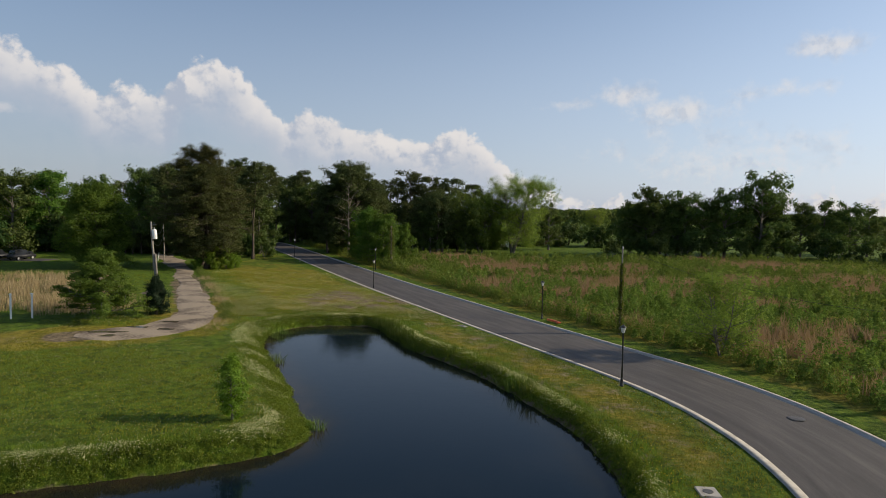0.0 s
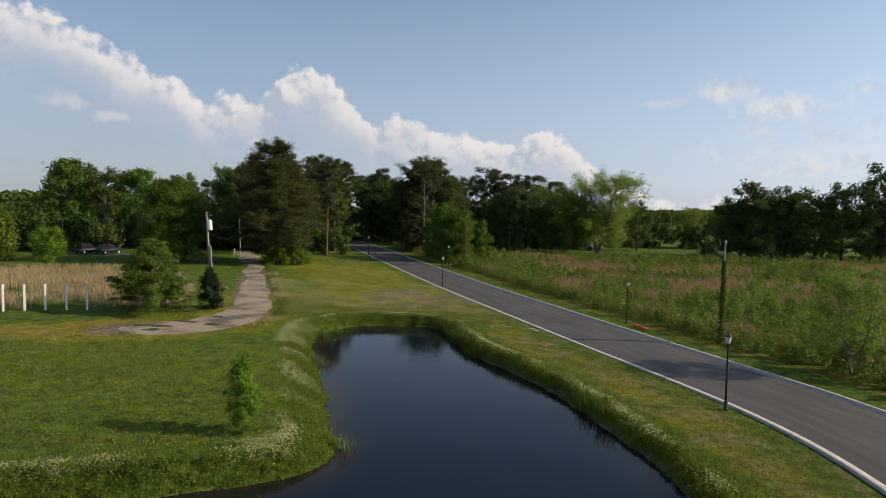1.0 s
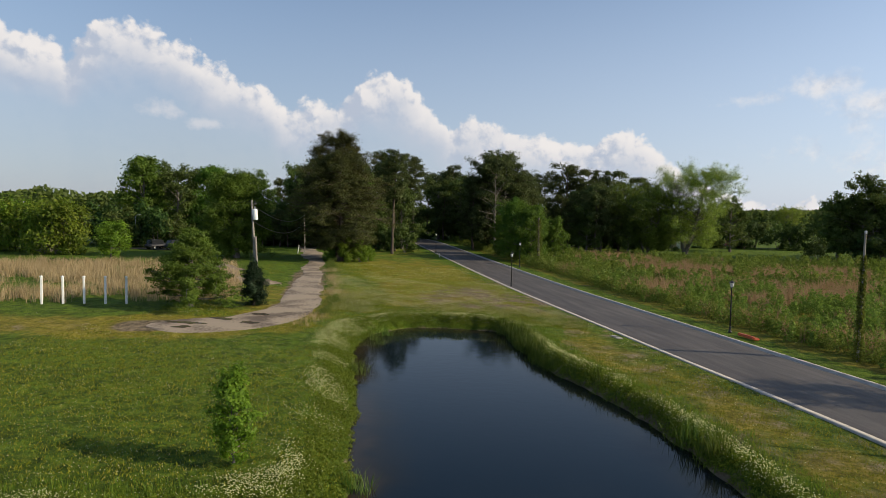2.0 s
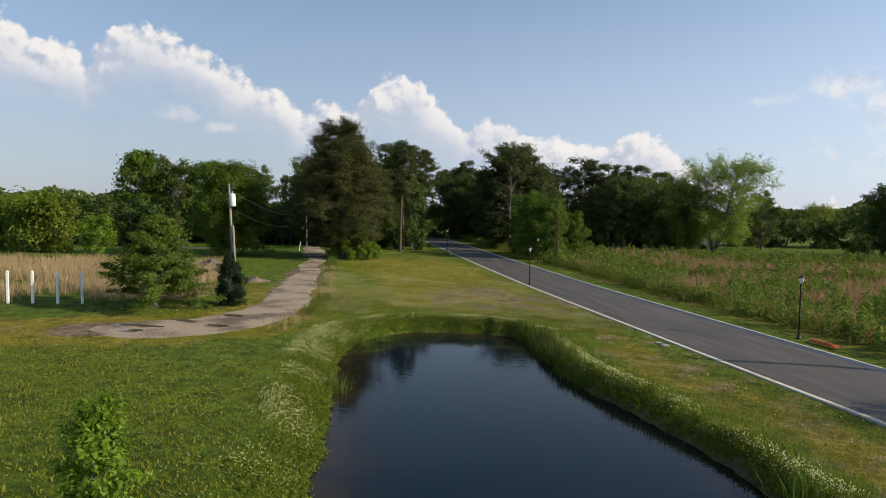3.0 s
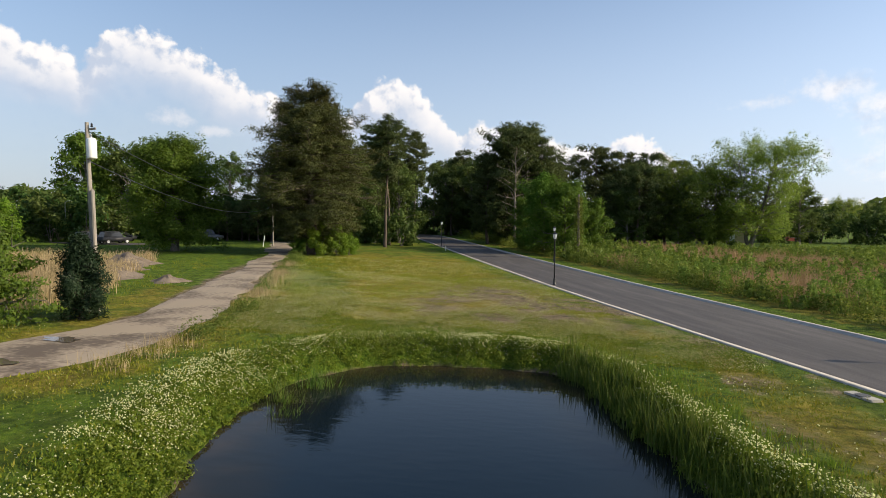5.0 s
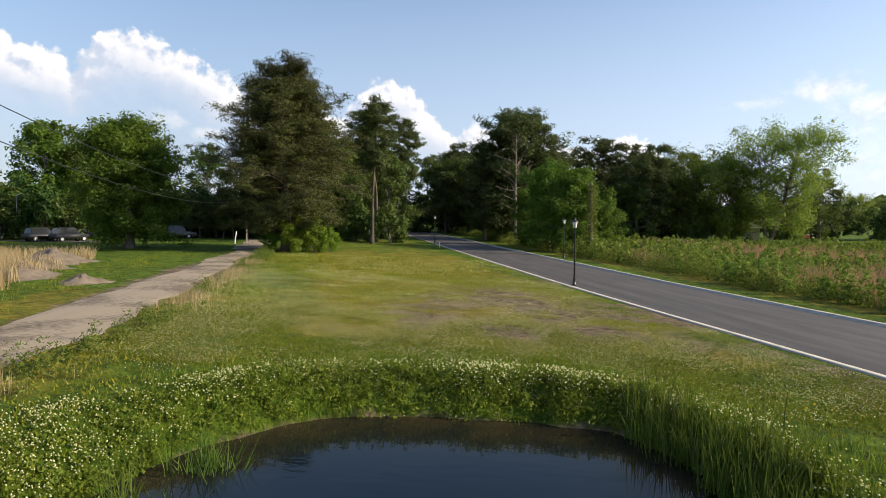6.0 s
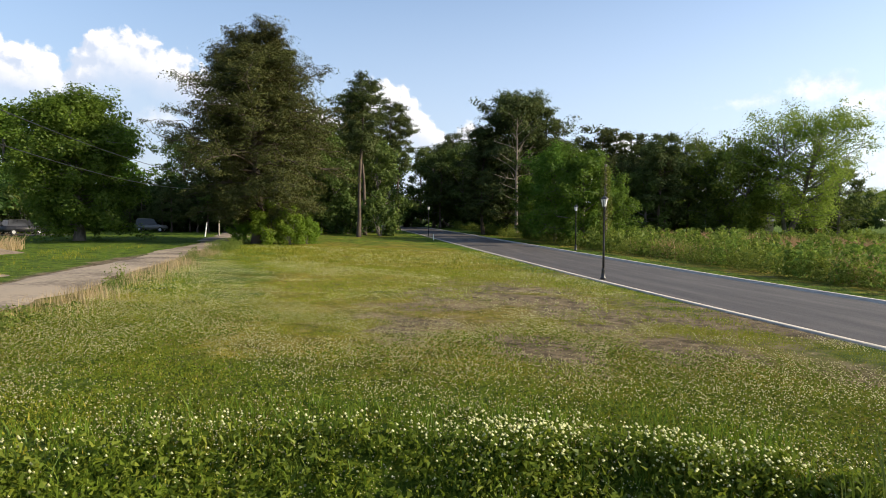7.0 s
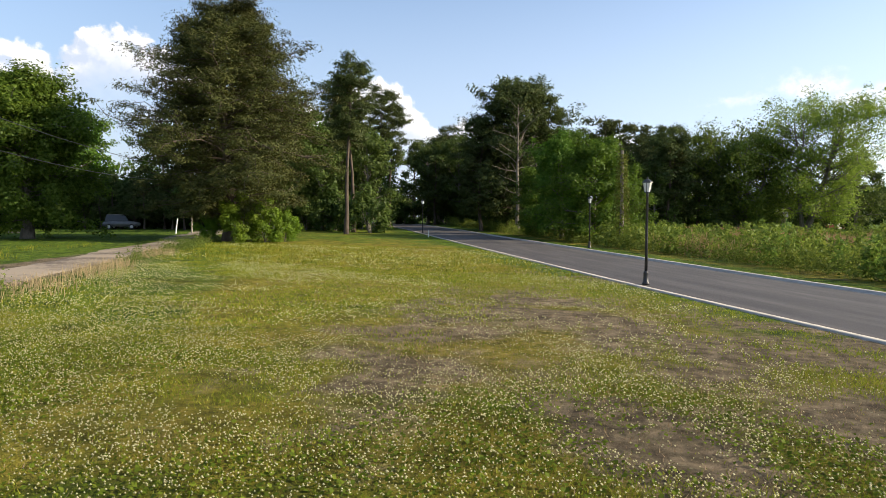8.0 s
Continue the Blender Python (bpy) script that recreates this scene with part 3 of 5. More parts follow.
def bare_patch(X, Y):
    """Worn soil patches of the mown field, 0 to 1."""
    zone = smooth(X, -19, -12) * smooth(Y, 61.5, 64.5) * (1 - smooth(Y, 82, 94)) * (1 - smooth(X, -3, 1))
    broad = smooth(patchy(X * 0.7 + 40, Y * 1.1, 2.6), 0.50, 0.70)
    broken = 0.25 + 0.75 * smooth(patchy(X + 11, Y + 7, 0.8), 0.38, 0.62)
    strip = 1 - smooth(distance_to(X, Y, np.array([(-13.0, 79.0), (-11.6, 74.0), (-10.1, 71.6), (-8.7, 69.0), (-7.0, 66.2)])), 0.5, 1.6)
    near_patch = 1 - smooth(distance_to(X, Y, np.array([(-10.9, 66.6), (-10.2, 65.4), (-9.3, 64.0)])), 0.3, 1.1)
    return np.maximum(np.maximum(0.8 * broad * zone, 0.85 * strip), 0.8 * near_patch) * broken


def build_ground():
    xs, ys = axis_lines(-52, 34, 0.5, 2600), axis_lines(8, 120, 0.5, 2600)
    X, Y = np.meshgrid(xs, ys)
    X, Y = X.ravel(), Y.ravel()
    Z = ground_z(X, Y)
    rng = np.random.default_rng(2)
    d_pond = np.full(X.shape, 50.0)
    close = (abs(X + 8) < 40) & (Y > -10) & (Y < 90)
    d_pond[close] = pond_distance(X[close], Y[close])
    d_road = distance_to(X, Y, road_edge)
    d_drive = distance_to(X, Y, drive_mid)
    left_of_drive = X < np.interp(Y, drive_mid[:, 1], drive_mid[:, 0])
    right_of_road = X > np.interp(Y, road_edge[:, 1], road_edge[:, 0])
    Z += rng.normal(0, 0.018, len(Z)) * (d_road > 9) * (d_drive > 3.5) * (d_pond > 0)
    Z -= 0.28 * (right_of_road & (d_road > 0.3) & (d_road < 7.0))
    nx = len(xs)
    i = (np.arange(len(ys) - 1)[:, None] * nx + np.arange(nx - 1)[None]).ravel()
    F = np.stack([i, i + 1, i + nx + 1, i + nx], axis=1)
    ob = mesh_object("ground", np.stack([X, Y, Z], axis=1), F, LAWN, smooth=True)
    # zones of the turf
    field = smooth(Y, 58, 66) * (~right_of_road) * (~left_of_drive)
    strip = (~right_of_road) * smooth(Y, 20, 28) * (X > -2) * (1 - smooth(Y, 58, 66))
    dry = 0.18 + 0.5 * field * smooth(d_drive, 2, 10) * (1 - 0.5 * smooth(Y, 98, 112)) + 0.42 * strip
    dry = np.where(right_of_road, 0.12, dry)
    weedy = right_of_road & (d_road > 9.4) & (Y < 142)
    dry = np.where(weedy, 0.55, dry)
    dry -= 0.45 * (1 - smooth(d_road, 0.6, 2.6)) * (~right_of_road)
    dry -= 0.3 * (1 - smooth(abs(d_pond - 0.9), 0.8, 2.2))
    dry += 0.45 * smooth(6.5 - d_drive, 0, 3.5) * (Y < 70)
    bare = 0.10 + 0.50 * field * smooth(X, -24, -12) * (1 - smooth(Y, 88, 106)) + 0.46 * strip
    bare = np.where(right_of_road, np.where(weedy, 0.35, 0.0), bare)
    bare += (0.75 - 0.45 * smooth(-X, 32, 42)) * (1 - smooth(d_drive, 1.3, 2.5)) + 0.3 * (left_of_drive * smooth(Y, 60, 66) * (1 - smooth(Y, 80, 90)) * (X > -50))
    faint = distance_to(X, Y, np.array([(-28.0, 47.4), (-38, 43.5), (-62, 38.0)]))
    bare += 0.42 * (1 - smooth(faint, 0.8, 4.0)) * (X < -26.5)
    dry += 0.5 * (1 - smooth(faint, 1.0, 6.0)) * (X < -26.5)
    bare += 0.75 * bare_patch(X, Y)
    bare += 0.9 * (1 - smooth(d_pond, -0.2, 0.25))
    clover = 0.15 + 0.3 * (X < -8) * (Y < 60) + 0.3 * (1 - smooth(Y, 66, 76)) * (Y > 58) * (X < 0)
    clover += 0.25 * (1 - smooth(abs(d_pond - 1.8), 0.6, 1.8))
    clover = np.where((Y > 95) | right_of_road, 0.0, clover)
    for name, values in (("dry", dry), ("bare", bare), ("clover", clover)):
        ob.data.attributes.new(name, "FLOAT", "POINT").data.foreach_set("value", values.astype(np.float32))
    tagged(ob, "rough mown lawn and field with clover, dry and bare patches", "ground", kind="structure")


build_ground()


def build_pond():
    # water reaches a little under the bank so that the ground cuts its edge
    xs, ys = np.arange(-30, 11, 0.75), np.arange(7, 63, 0.75)
    X, Y = np.meshgrid(xs, ys)
    nx = len(xs)
    i = (np.arange(len(ys) - 1)[:, None] * nx + np.arange(nx - 1)[None]).ravel()
    F = np.stack([i, i + 1, i + nx + 1, i + nx], axis=1)
    V = np.stack([X.ravel(), Y.ravel(), np.full(X.size, WATER_Z)], axis=1)
    d = pond_distance(V[:, 0], V[:, 1])
    F = F[(d < 1.4)[F].all(axis=1)]
    ob = mesh_object("pond_water", V, F, WATER, smooth=True)
    shallow = smooth(d, -2.6, 0.0) * np.where(V[:, 0] < -5.5, 1.0, 0.5)
    ob.data.attributes.new("shallow", "FLOAT", "POINT").data.foreach_set("value", shallow.astype(np.float32))
    tagged(ob, "dark still pond water reflecting trees and sky", "pond", kind="structure")


build_pond()


def ribbon(name, line, offsets, lifts, mat, label, category, uv=False):
    """A strip swept along a line on the ground: offsets to its right, lifts above the land."""
    T = unit(np.gradient(line[:, :2], axis=0))
    S = np.stack([T[:, 1], -T[:, 0]], axis=1)
    off = np.asarray(offsets, float)
    V, W = [], []
    run = np.concatenate([[0], np.cumsum(np.linalg.norm(np.diff(line[:, :2], axis=0), axis=1))])
    for o, up in zip(off, lifts):
        P = line[:, :2] + S * o
        base = lie(*(line[:, :2] + S * 3.6).T)
        V.append(np.column_stack([P, base + up]))
        W.append(np.column_stack([np.full(len(P), o), run]))
    V, W = np.stack(V, axis=1), np.stack(W, axis=1)
    n, m = V.shape[:2]
    i = (np.arange(n - 1)[:, None] * m + np.arange(m - 1)[None]).ravel()
    F = np.stack([i, i + 1, i + m + 1, i + m], axis=1)
    ob = mesh_object(name, V.reshape(-1, 3), F, mat)
    if uv:
        layer = ob.data.uv_layers.new(name="UVMap")
        idx = np.empty(len(ob.data.loops), dtype=np.int32)
        ob.data.loops.foreach_get("vertex_index", idx)
        layer.data.foreach_set("uv", W.reshape(-1, 2)[idx].astype(np.float32).ravel())
    tagged(ob, label, category, kind="structure")
    return ob


ribbon("road", road_edge, (0.2, 1.2, 2.4, 3.6, 4.8, 6.0, 6.75), (0.045, 0.06, 0.075, 0.08, 0.07, 0.04, 0.015), ASPHALT,
       "grey worn asphalt lane between concrete kerbs", "road", True)
ribbon("kerb_left", road_edge, (-0.12, -0.10, 0.02, 0.08, 0.13, 0.34, 0.35), (-0.3, 0.09, 0.10, 0.095, 0.062, 0.055, -0.1), CONCRETE,
       "pale concrete kerb and gutter along the road", "kerb")
ribbon("kerb_right", road_edge, (6.66, 6.67, 7.02, 7.06, 7.12, 7.26, 7.28), (-0.1, 0.022, 0.025, 0.07, 0.08, 0.08, -0.3), CONCRETE,
       "pale concrete gutter with an upright kerb", "kerb")


def build_drive():
    """Sandy track with a ragged edge, slightly hollowed in the ruts."""
    T = unit(np.gradient(drive_mid[:, :2], axis=0))
    S = np.stack([T[:, 1], -T[:, 0]], axis=1)
    rng = np.random.default_rng(12)
    n = len(drive_mid)
    wob = np.stack([np.convolve(rng.normal(0, 0.7, n + 8), np.ones(5) / 5, "same")[4:-4] for _ in range(2)])
    V = []
    for k, f in enumerate(np.linspace(-0.5, 0.5, 13)):
        side = wob[0] if f < 0 else wob[1]
        half = drive_mid[:, 2] * f + side * (abs(f) * 2) ** 3 + (rng.normal(0, 0.10, n) if abs(f) > 0.45 else 0)
        P = drive_mid[:, :2] + S * half[:, None]
        z = lie(P[:, 0], P[:, 1]) + 0.075 * (1 - (2 * f) ** 6) - 0.025 - 0.02 * np.exp(-((abs(f) - 0.24) / 0.09) ** 2) + rng.normal(0, 0.006, n)
        V.append(np.column_stack([P, z]))
    V = np.stack(V, axis=1)
    m = V.shape[1]
    i = (np.arange(n - 1)[:, None] * m + np.arange(m - 1)[None]).ravel()
    F = np.stack([i, i + 1, i + m + 1, i + m], axis=1)
    ob = mesh_object("dirt_driveway", V.reshape(-1, 3), F, DIRT, smooth=True)
    tagged(ob, "pale sandy dirt track with ruts and puddles", "driveway", kind="structure")


build_drive()


# ---- plants ----
def tree(name, label, category, seed, height, radius, trunk_r, crown_from, profile, limbs, leaves, leaf, leaf_mat, bark,
         rise=25.0, droop=0.0, stems=1, clump=0.8, flat=0.6, aspect=0.55, sub=4, lean=0.0, sink=0.15, group=""):
    """A tree: tapered trunk or stems, limbs that fork, and leaves in clumps about the twig ends."""
    rng = np.random.default_rng(seed)
    root = tagged(new(name), label, category, group)
    trunks, boughs, tips = [], [], []
    for s in range(stems):
        out_az = rng.uniform(0, 2 * np.pi) if stems > 1 else 0
        spread = radius * 0.42 * (1 if stems > 1 else 0)
        k = np.linspace(0, 1, 9)
        wob = np.cumsum(rng.normal(0, height * 0.006, (9, 2)), axis=0)
        wob[0] = 0
        P = np.column_stack([wob[:, 0] + np.cos(out_az + s * 2.4) * spread * k ** 0.8 + lean * k * height, wob[:, 1] + np.sin(out_az + s * 2.4) * spread * k ** 0.8,
                             k * height * (1 if s == 0 else rng.uniform(0.8, 0.97)) * 0.97 - sink * (k == 0)])
        R = trunk_r / stems ** 0.4 * (1 - k) ** 0.8 * 0.92 + trunk_r * 0.07
        R[0] *= 1.35
        trunks.append(tube(P, R, 7))
        for i in range(limbs // stems):
            f = crown_from + (0.97 - crown_from) * (i + rng.uniform(0, 0.9)) / (limbs / stems)
            a = i * 2.399 + rng.uniform(-0.5, 0.5)
            start = np.array([np.interp(f, k, P[:, j]) for j in range(3)])
            length = max(0.25, radius * profile((f - crown_from) / (1 - crown_from)) * rng.uniform(0.55, 1.22))
            e = radians(rise * (0.3 + f) + rng.uniform(-12, 12))
            q = np.linspace(0, 1, 5)
            d = np.array([np.cos(a) * np.cos(e), np.sin(a) * np.cos(e), np.sin(e)])
            L = start + length * q[:, None] * d + np.column_stack([np.zeros(5), np.zeros(5), -droop * length * q ** 2])
            L += np.cumsum(rng.normal(0, 0.03 * length, (5, 3)), axis=0) * (q[:, None] > 0)
            r0 = min(np.interp(f, k, R) * 0.6, 0.025 + 0.013 * length)
            boughs.append(tube(L, r0 * (1 - 0.8 * q), 4))
            tips.append(L[-1])
            tips.append(L[3])
            for j in range(sub):
                g = rng.uniform(0.3, 0.95)
                o = np.array([np.interp(g, q, L[:, c]) for c in range(3)])
                dd = unit(d + rng.normal(0, 0.75, 3) + np.array([0, 0, 0.15 - droop * 0.4]))
                end = o + dd * length * rng.uniform(0.2, 0.45)
                boughs.append(tube(np.stack([o, (o + end) / 2 + rng.normal(0, 0.04 * length, 3), end]), [r0 * 0.4, r0 * 0.28, r0 * 0.1], 3))
                tips.append(end)
                tips.append((o + end) / 2)
    V, F = joined(trunks + boughs)
    mesh_object("trunk", V, F, bark, root, smooth=True)
    if leaves:
        tips = np.array(tips)
        per = rng.integers(0, len(tips), leaves)
        size_of = rng.uniform(0.55, 1.3, len(tips))[per]
        off = unit(rng.normal(size=(leaves, 3))) * (rng.uniform(0, 1, (leaves, 1)) ** 0.5) * clump * size_of[:, None]
        off[:, 2] *= flat
        C = tips[per] + off
        C[:, 2] = np.maximum(C[:, 2], 0.1)
        face = unit(off + np.array([0, 0, 0.5 * clump]) + 0.25 * (C - np.array([0, 0, height * 0.5])) / radius)
        V, F = leaf_cards(C, np.full(leaves, leaf), rng, aspect, face, 0.6, True)
        mesh_object("crown", V, F, leaf_mat, root)
    return root


def dome(f):
    return math.sqrt(max(0.05, 1 - (1.75 * f - 0.75) ** 2 * (0.9 if f > 0.43 else 0.45)))


def column(f):
    return min(1.0, 0.72 + 0.9 * f) * (1 - max(0, f - 0.55) / 0.45 * 0.72)


def tower(f):
    return min(1.0, 0.80 + 0.8 * f) * (1 - max(0, f - 0.66) / 0.34 * 0.66)


def crest(f):
    return 0.45 + 0.75 * f if f < 0.6 else 1.0 - 0.75 * (f - 0.6) / 0.4


def vase(f):
    return 0.95 - 0.45 * f


def cone(f):
    return 1.0 - 0.8 * f


def fan(f):
    return 0.55 + 0.5 * f if f < 0.6 else 0.85 - 0.9 * (f - 0.6)


def taper(f):
    return 1.0 - 0.62 * f * f


used = {}


def plant(root, x, y, scale=1.0, turn=0.0, tall=1.0):
    """Stand a tree at a place: the first time itself, then copies."""
    m = pose(x, y, gz(x, y), 0, 0, turn) @ Matrix.Diagonal((scale, scale, scale * tall, 1))
    if root.name in used:
        k = root.scale
        return copy_thing(root, m @ Matrix.Diagonal((1 / k[0], 1 / k[1], 1 / k[2], 1)))
    used[root.name] = True
    root.matrix_world = m
    return root


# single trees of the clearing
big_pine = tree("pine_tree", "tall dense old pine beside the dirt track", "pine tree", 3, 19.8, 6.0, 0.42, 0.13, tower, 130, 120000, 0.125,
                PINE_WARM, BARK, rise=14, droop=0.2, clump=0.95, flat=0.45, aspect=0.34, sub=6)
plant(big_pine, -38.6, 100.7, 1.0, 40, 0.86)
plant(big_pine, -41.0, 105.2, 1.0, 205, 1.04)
second_pine = tree("pine_tree", "tall pine with an open ragged crown", "pine tree", 8, 19.0, 4.0, 0.30, 0.22, dome, 60, 26000, 0.17,
                   PINE_LEAF, BARK, rise=16, droop=0.1, clump=0.95, flat=0.5, aspect=0.4)
thin_pine = tree("pine_tree", "slender pine with tufts near the top of a bare trunk", "pine tree", 11, 21.0, 3.4, 0.26, 0.52, crest, 34, 13000, 0.17,
                 PINE_LEAF, BARK, rise=10, droop=0.05, clump=0.85, flat=0.4, aspect=0.4)
plant(thin_pine, -41.9, 143.5, 1.0, 0)
for x, y, s, a in ((-36.9, 119.8, 0.93, 40), (-38.6, 126, 0.90, 250), (-45.2, 138, 1.03, 130), (-47.5, 146, 0.93, 220), (-43.2, 152, 0.97, 70)):
    plant(thin_pine, x, y, s, a)
oak = tree("broadleaf_tree", "broad leafy tree with a rounded crown reaching the grass", "tree", 21, 13.6, 5.0, 0.45, 0.10, dome, 90, 80000, 0.15,
           OAK_LEAF, GREY_BARK, rise=32, droop=0.25, clump=1.15, flat=0.75, sub=5)
plant(oak, -55.2, 98.4, 0.96, 0, 0.96)
spreading = tree("broadleaf_tree", "low spreading tree with layered green branches", "tree", 31, 6.2, 3.3, 0.16, 0.12, cone, 70, 60000, 0.080,
                 OAK_LEAF, GREY_BARK, rise=8, droop=-0.05, clump=0.55, flat=0.35, sub=6)
plant(spreading, -30.8, 55.0, 1.0, 0)
young = tree("young_tree", "small bright green sapling standing alone in the grass", "tree", 41, 2.9, 0.78, 0.045, 0.07, dome, 40, 5200, 0.066,
             BRIGHT_LEAF, GREY_BARK, rise=45, clump=0.24, flat=0.9, sub=3)
plant(young, -10.25, 29.9, 1.0, 0)
cedar = tree("cedar_bush", "dark upright cedar bush beside the utility pole", "bush", 51, 2.9, 1.05, 0.09, 0.02, taper, 70, 22000, 0.08,
             CEDAR_LEAF, BARK, rise=62, clump=0.22, flat=1.8, aspect=0.3, sub=4)
plant(cedar, -27.0, 58.0, 1.12, 0)
roadside = tree("young_tree", "thin-leaved young tree among the weeds by the road", "tree", 61, 6.4, 3.0, 0.12, 0.10, dome, 60, 12000, 0.085,
                SPRING_LEAF, GREY_BARK, rise=45, stems=3, clump=0.55, flat=0.8, sub=4)
plant(roadside, 21.3, 46.6, 0.92, 0)
pecan_a = tree("broadleaf_tree", "wide many-stemmed tree in thin spring leaf", "tree", 71, 13.5, 9.0, 0.55, 0.08, fan, 90, 44000, 0.18,
               FIELD_LEAF, GREY_BARK, rise=34, stems=4, clump=1.4, flat=0.85, sub=5)
plant(pecan_a, 9.6, 157.0, 1.0, 0)
pecan_b = tree("broadleaf_tree", "tall spreading tree in pale thin spring leaf", "tree", 79, 18.6, 11.0, 0.60, 0.14, fan, 100, 40000, 0.17,
               SPRING_LEAF, GREY_BARK, rise=30, stems=4, clump=1.4, flat=0.85, sub=5)
plant(pecan_b, 17.8, 157.5, 0.94, 0)
plant(pecan_b, 62.5, 258, 0.6, 90)
dark_pine = tree("pine_tree", "broad dark pine at the edge of the woods", "pine tree", 81, 20.2, 6.8, 0.42, 0.08, dome, 120, 62000, 0.22,
                 PINE_LEAF, BARK, rise=22, droop=0.1, clump=1.4, flat=0.6, aspect=0.42)
plant(dark_pine, -22.0, 143.5, 1.0, 0)
for x, y, k, a in ((-23.6, 146.5, 1.02, 80), (-18.4, 147.5, 0.93, 200), (-26.3, 141.5, 0.84, 300)):
    plant(second_pine, x, y, k, a)
dead_pine = tree("dead_tree", "bare bleached dead pine with broken branches", "dead tree", 91, 16.6, 4.6, 0.26, 0.28, column, 26, 0, 0.1,
                 PINE_LEAF, DEAD_WOOD, rise=22, droop=-0.1, sub=4)
plant(dead_pine, -20.7, 136.5, 1.0, 0)
leafy_edge = tree("broadleaf_tree", "leafy green tree at the wood's edge", "tree", 95, 9.0, 3.6, 0.2, 0.06, dome, 56, 22000, 0.14,
                  OAK_LEAF, GREY_BARK, rise=35, droop=0.1, clump=0.9, flat=0.8)
for x, y, s, a in ((-11.4, 117.5, 1.0, 0), (-14.5, 122, 1.05, 90), (-17.5, 128.5, 0.8, 200), (-8.3, 126, 0.75, 140)):
    plant(leafy_edge, x, y, s, a)

# woods: a few kinds of tree, many stands
wood_pines = [tree("pine_tree", "dark pine in the woods", "pine tree", 100 + i, 18.5, 4.6, 0.34, (0.30, 0.36, 0.18)[i], (dome, dome, column)[i], 34, 7600, 0.27,
                   PINE_LEAF, BARK, rise=26, droop=0.06, clump=1.25, flat=0.6, aspect=0.45, sub=2, group="woodland pines") for i in range(3)]
wood_oaks = [tree("broadleaf_tree", "green leafy tree in the woods", "tree", 110 + i, 16.0, (5.6, 6.4, 5.0)[i], 0.36, 0.10, dome, 36, 8000, 0.28,
                  (WOOD_LEAF, WOOD_LEAF, OAK_LEAF)[i], GREY_BARK, rise=38, droop=0.12, clump=1.3, flat=0.75, sub=2, group="woodland broadleaf trees") for i in range(3)]
shrubs = [tree("shrub", "leafy undergrowth shrub at the wood's edge", "shrub", 120 + i, 3.4, 2.3, 0.07, 0.04, dome, 15, 2200, 0.18,
               (WOOD_LEAF, SHRUB_LEAF)[i], GREY_BARK, rise=40, stems=3, clump=0.85, flat=0.8, sub=1, group="woodland shrubs") for i in range(2)]
wood = random.Random(7)


def off_road(x, y, gap):
    return float(distance_to(np.array([x + 0.0]), np.array([y + 0.0]), road_edge + np.array([3.2, 1.6]))[0]) > gap


def in_view_wedge(x, y):
    """Wedge from the camera's last position, kept free of tall trees to fit its view."""
    return y > 112 and -0.95 < (x + 10.9) / (y - 58.9) < -0.71


def stand(kinds, x0, x1, y0, y1, count, h0, h1, gap=8.0):
    made = 0
    while made < count:
        x, y = wood.uniform(x0, x1), wood.uniform(y0, y1)
        if not off_road(x, y, gap) or in_view_wedge(x, y):
            continue
        k = wood.choice(kinds)
        plant(k, x, y, wood.uniform(h0, h1) / (18.5 if k in wood_pines else 16.0), wood.uniform(0, 360), wood.uniform(0.95, 1.08))
        made += 1


# right of the road: dark pines
for x, y, hgt in ((-16.0, 188, 19.0), (-10, 189, 21.8), (-4.7, 187, 20.2), (3.0, 189, 20.0), (9.2, 192, 18.6), (-20, 176, 18), (-2, 178, 16)):
    plant(wood_pines[wood.randrange(3)], x, y, hgt / 18.5, wood.uniform(0, 360))
stand(wood_pines, -27, 6, 150, 172, 12, 12, 15.5)
stand(wood_pines, -30, 12, 172, 205, 9, 15, 18)
stand([wood_oaks[0], wood_oaks[2]], -10, 9, 152, 172, 8, 8, 11)
# closing the far end of the road
stand(wood_pines, -58, -27, 186, 220, 14, 16, 20, 6)
stand(wood_oaks + wood_pines, -50, -26, 166, 186, 12, 11, 16, 6)
for k in range(9):
    plant(shrubs[k % 2], -36 - k * 3.2, 178 + wood.uniform(-3, 3), wood.uniform(1.0, 1.8), wood.uniform(0, 360))
for x, y, hgt in ((-57, 172, 13), (-53, 178, 15), (-60, 180, 14)):
    plant(wood_oaks[0], x, y, hgt / 16.0, x * 9)
stand([wood_oaks[2], wood_oaks[0], wood_pines[2]], -68, -46, 142, 168, 9, 13, 17.5, 7)
# behind the big pine
for x, y, hgt in ((-38.5, 131, 11), (-43, 127, 9), (-47.5, 130, 14), (-52, 133, 16.5), (-48, 124, 6.5), (-41.5, 136, 13)):
    plant(wood_oaks[wood.randrange(2)], x - 1, y + 2, hgt / 16.0, wood.uniform(0, 360))
for k in range(12):
    plant(shrubs[k % 2], -36.5 - k * 2.3 + wood.uniform(-1, 1), 126 + wood.uniform(-2, 2) + 0.3 * k, wood.uniform(0.7, 1.3), wood.uniform(0, 360))
stand(wood_pines + wood_oaks, -104, -56, 138, 185, 15, 16, 20.5)
# left woods
for x, y, hgt in ((-94.6, 125, 18.0), (-98.1, 136, 15.5), (-89, 128, 15.5), (-84, 131, 16.0), (-104, 140, 16), (-100, 131, 16), (-83.3, 150, 15)):
    plant(wood_oaks[wood.randrange(3)], x, y, hgt / 16.0, wood.uniform(0, 360))
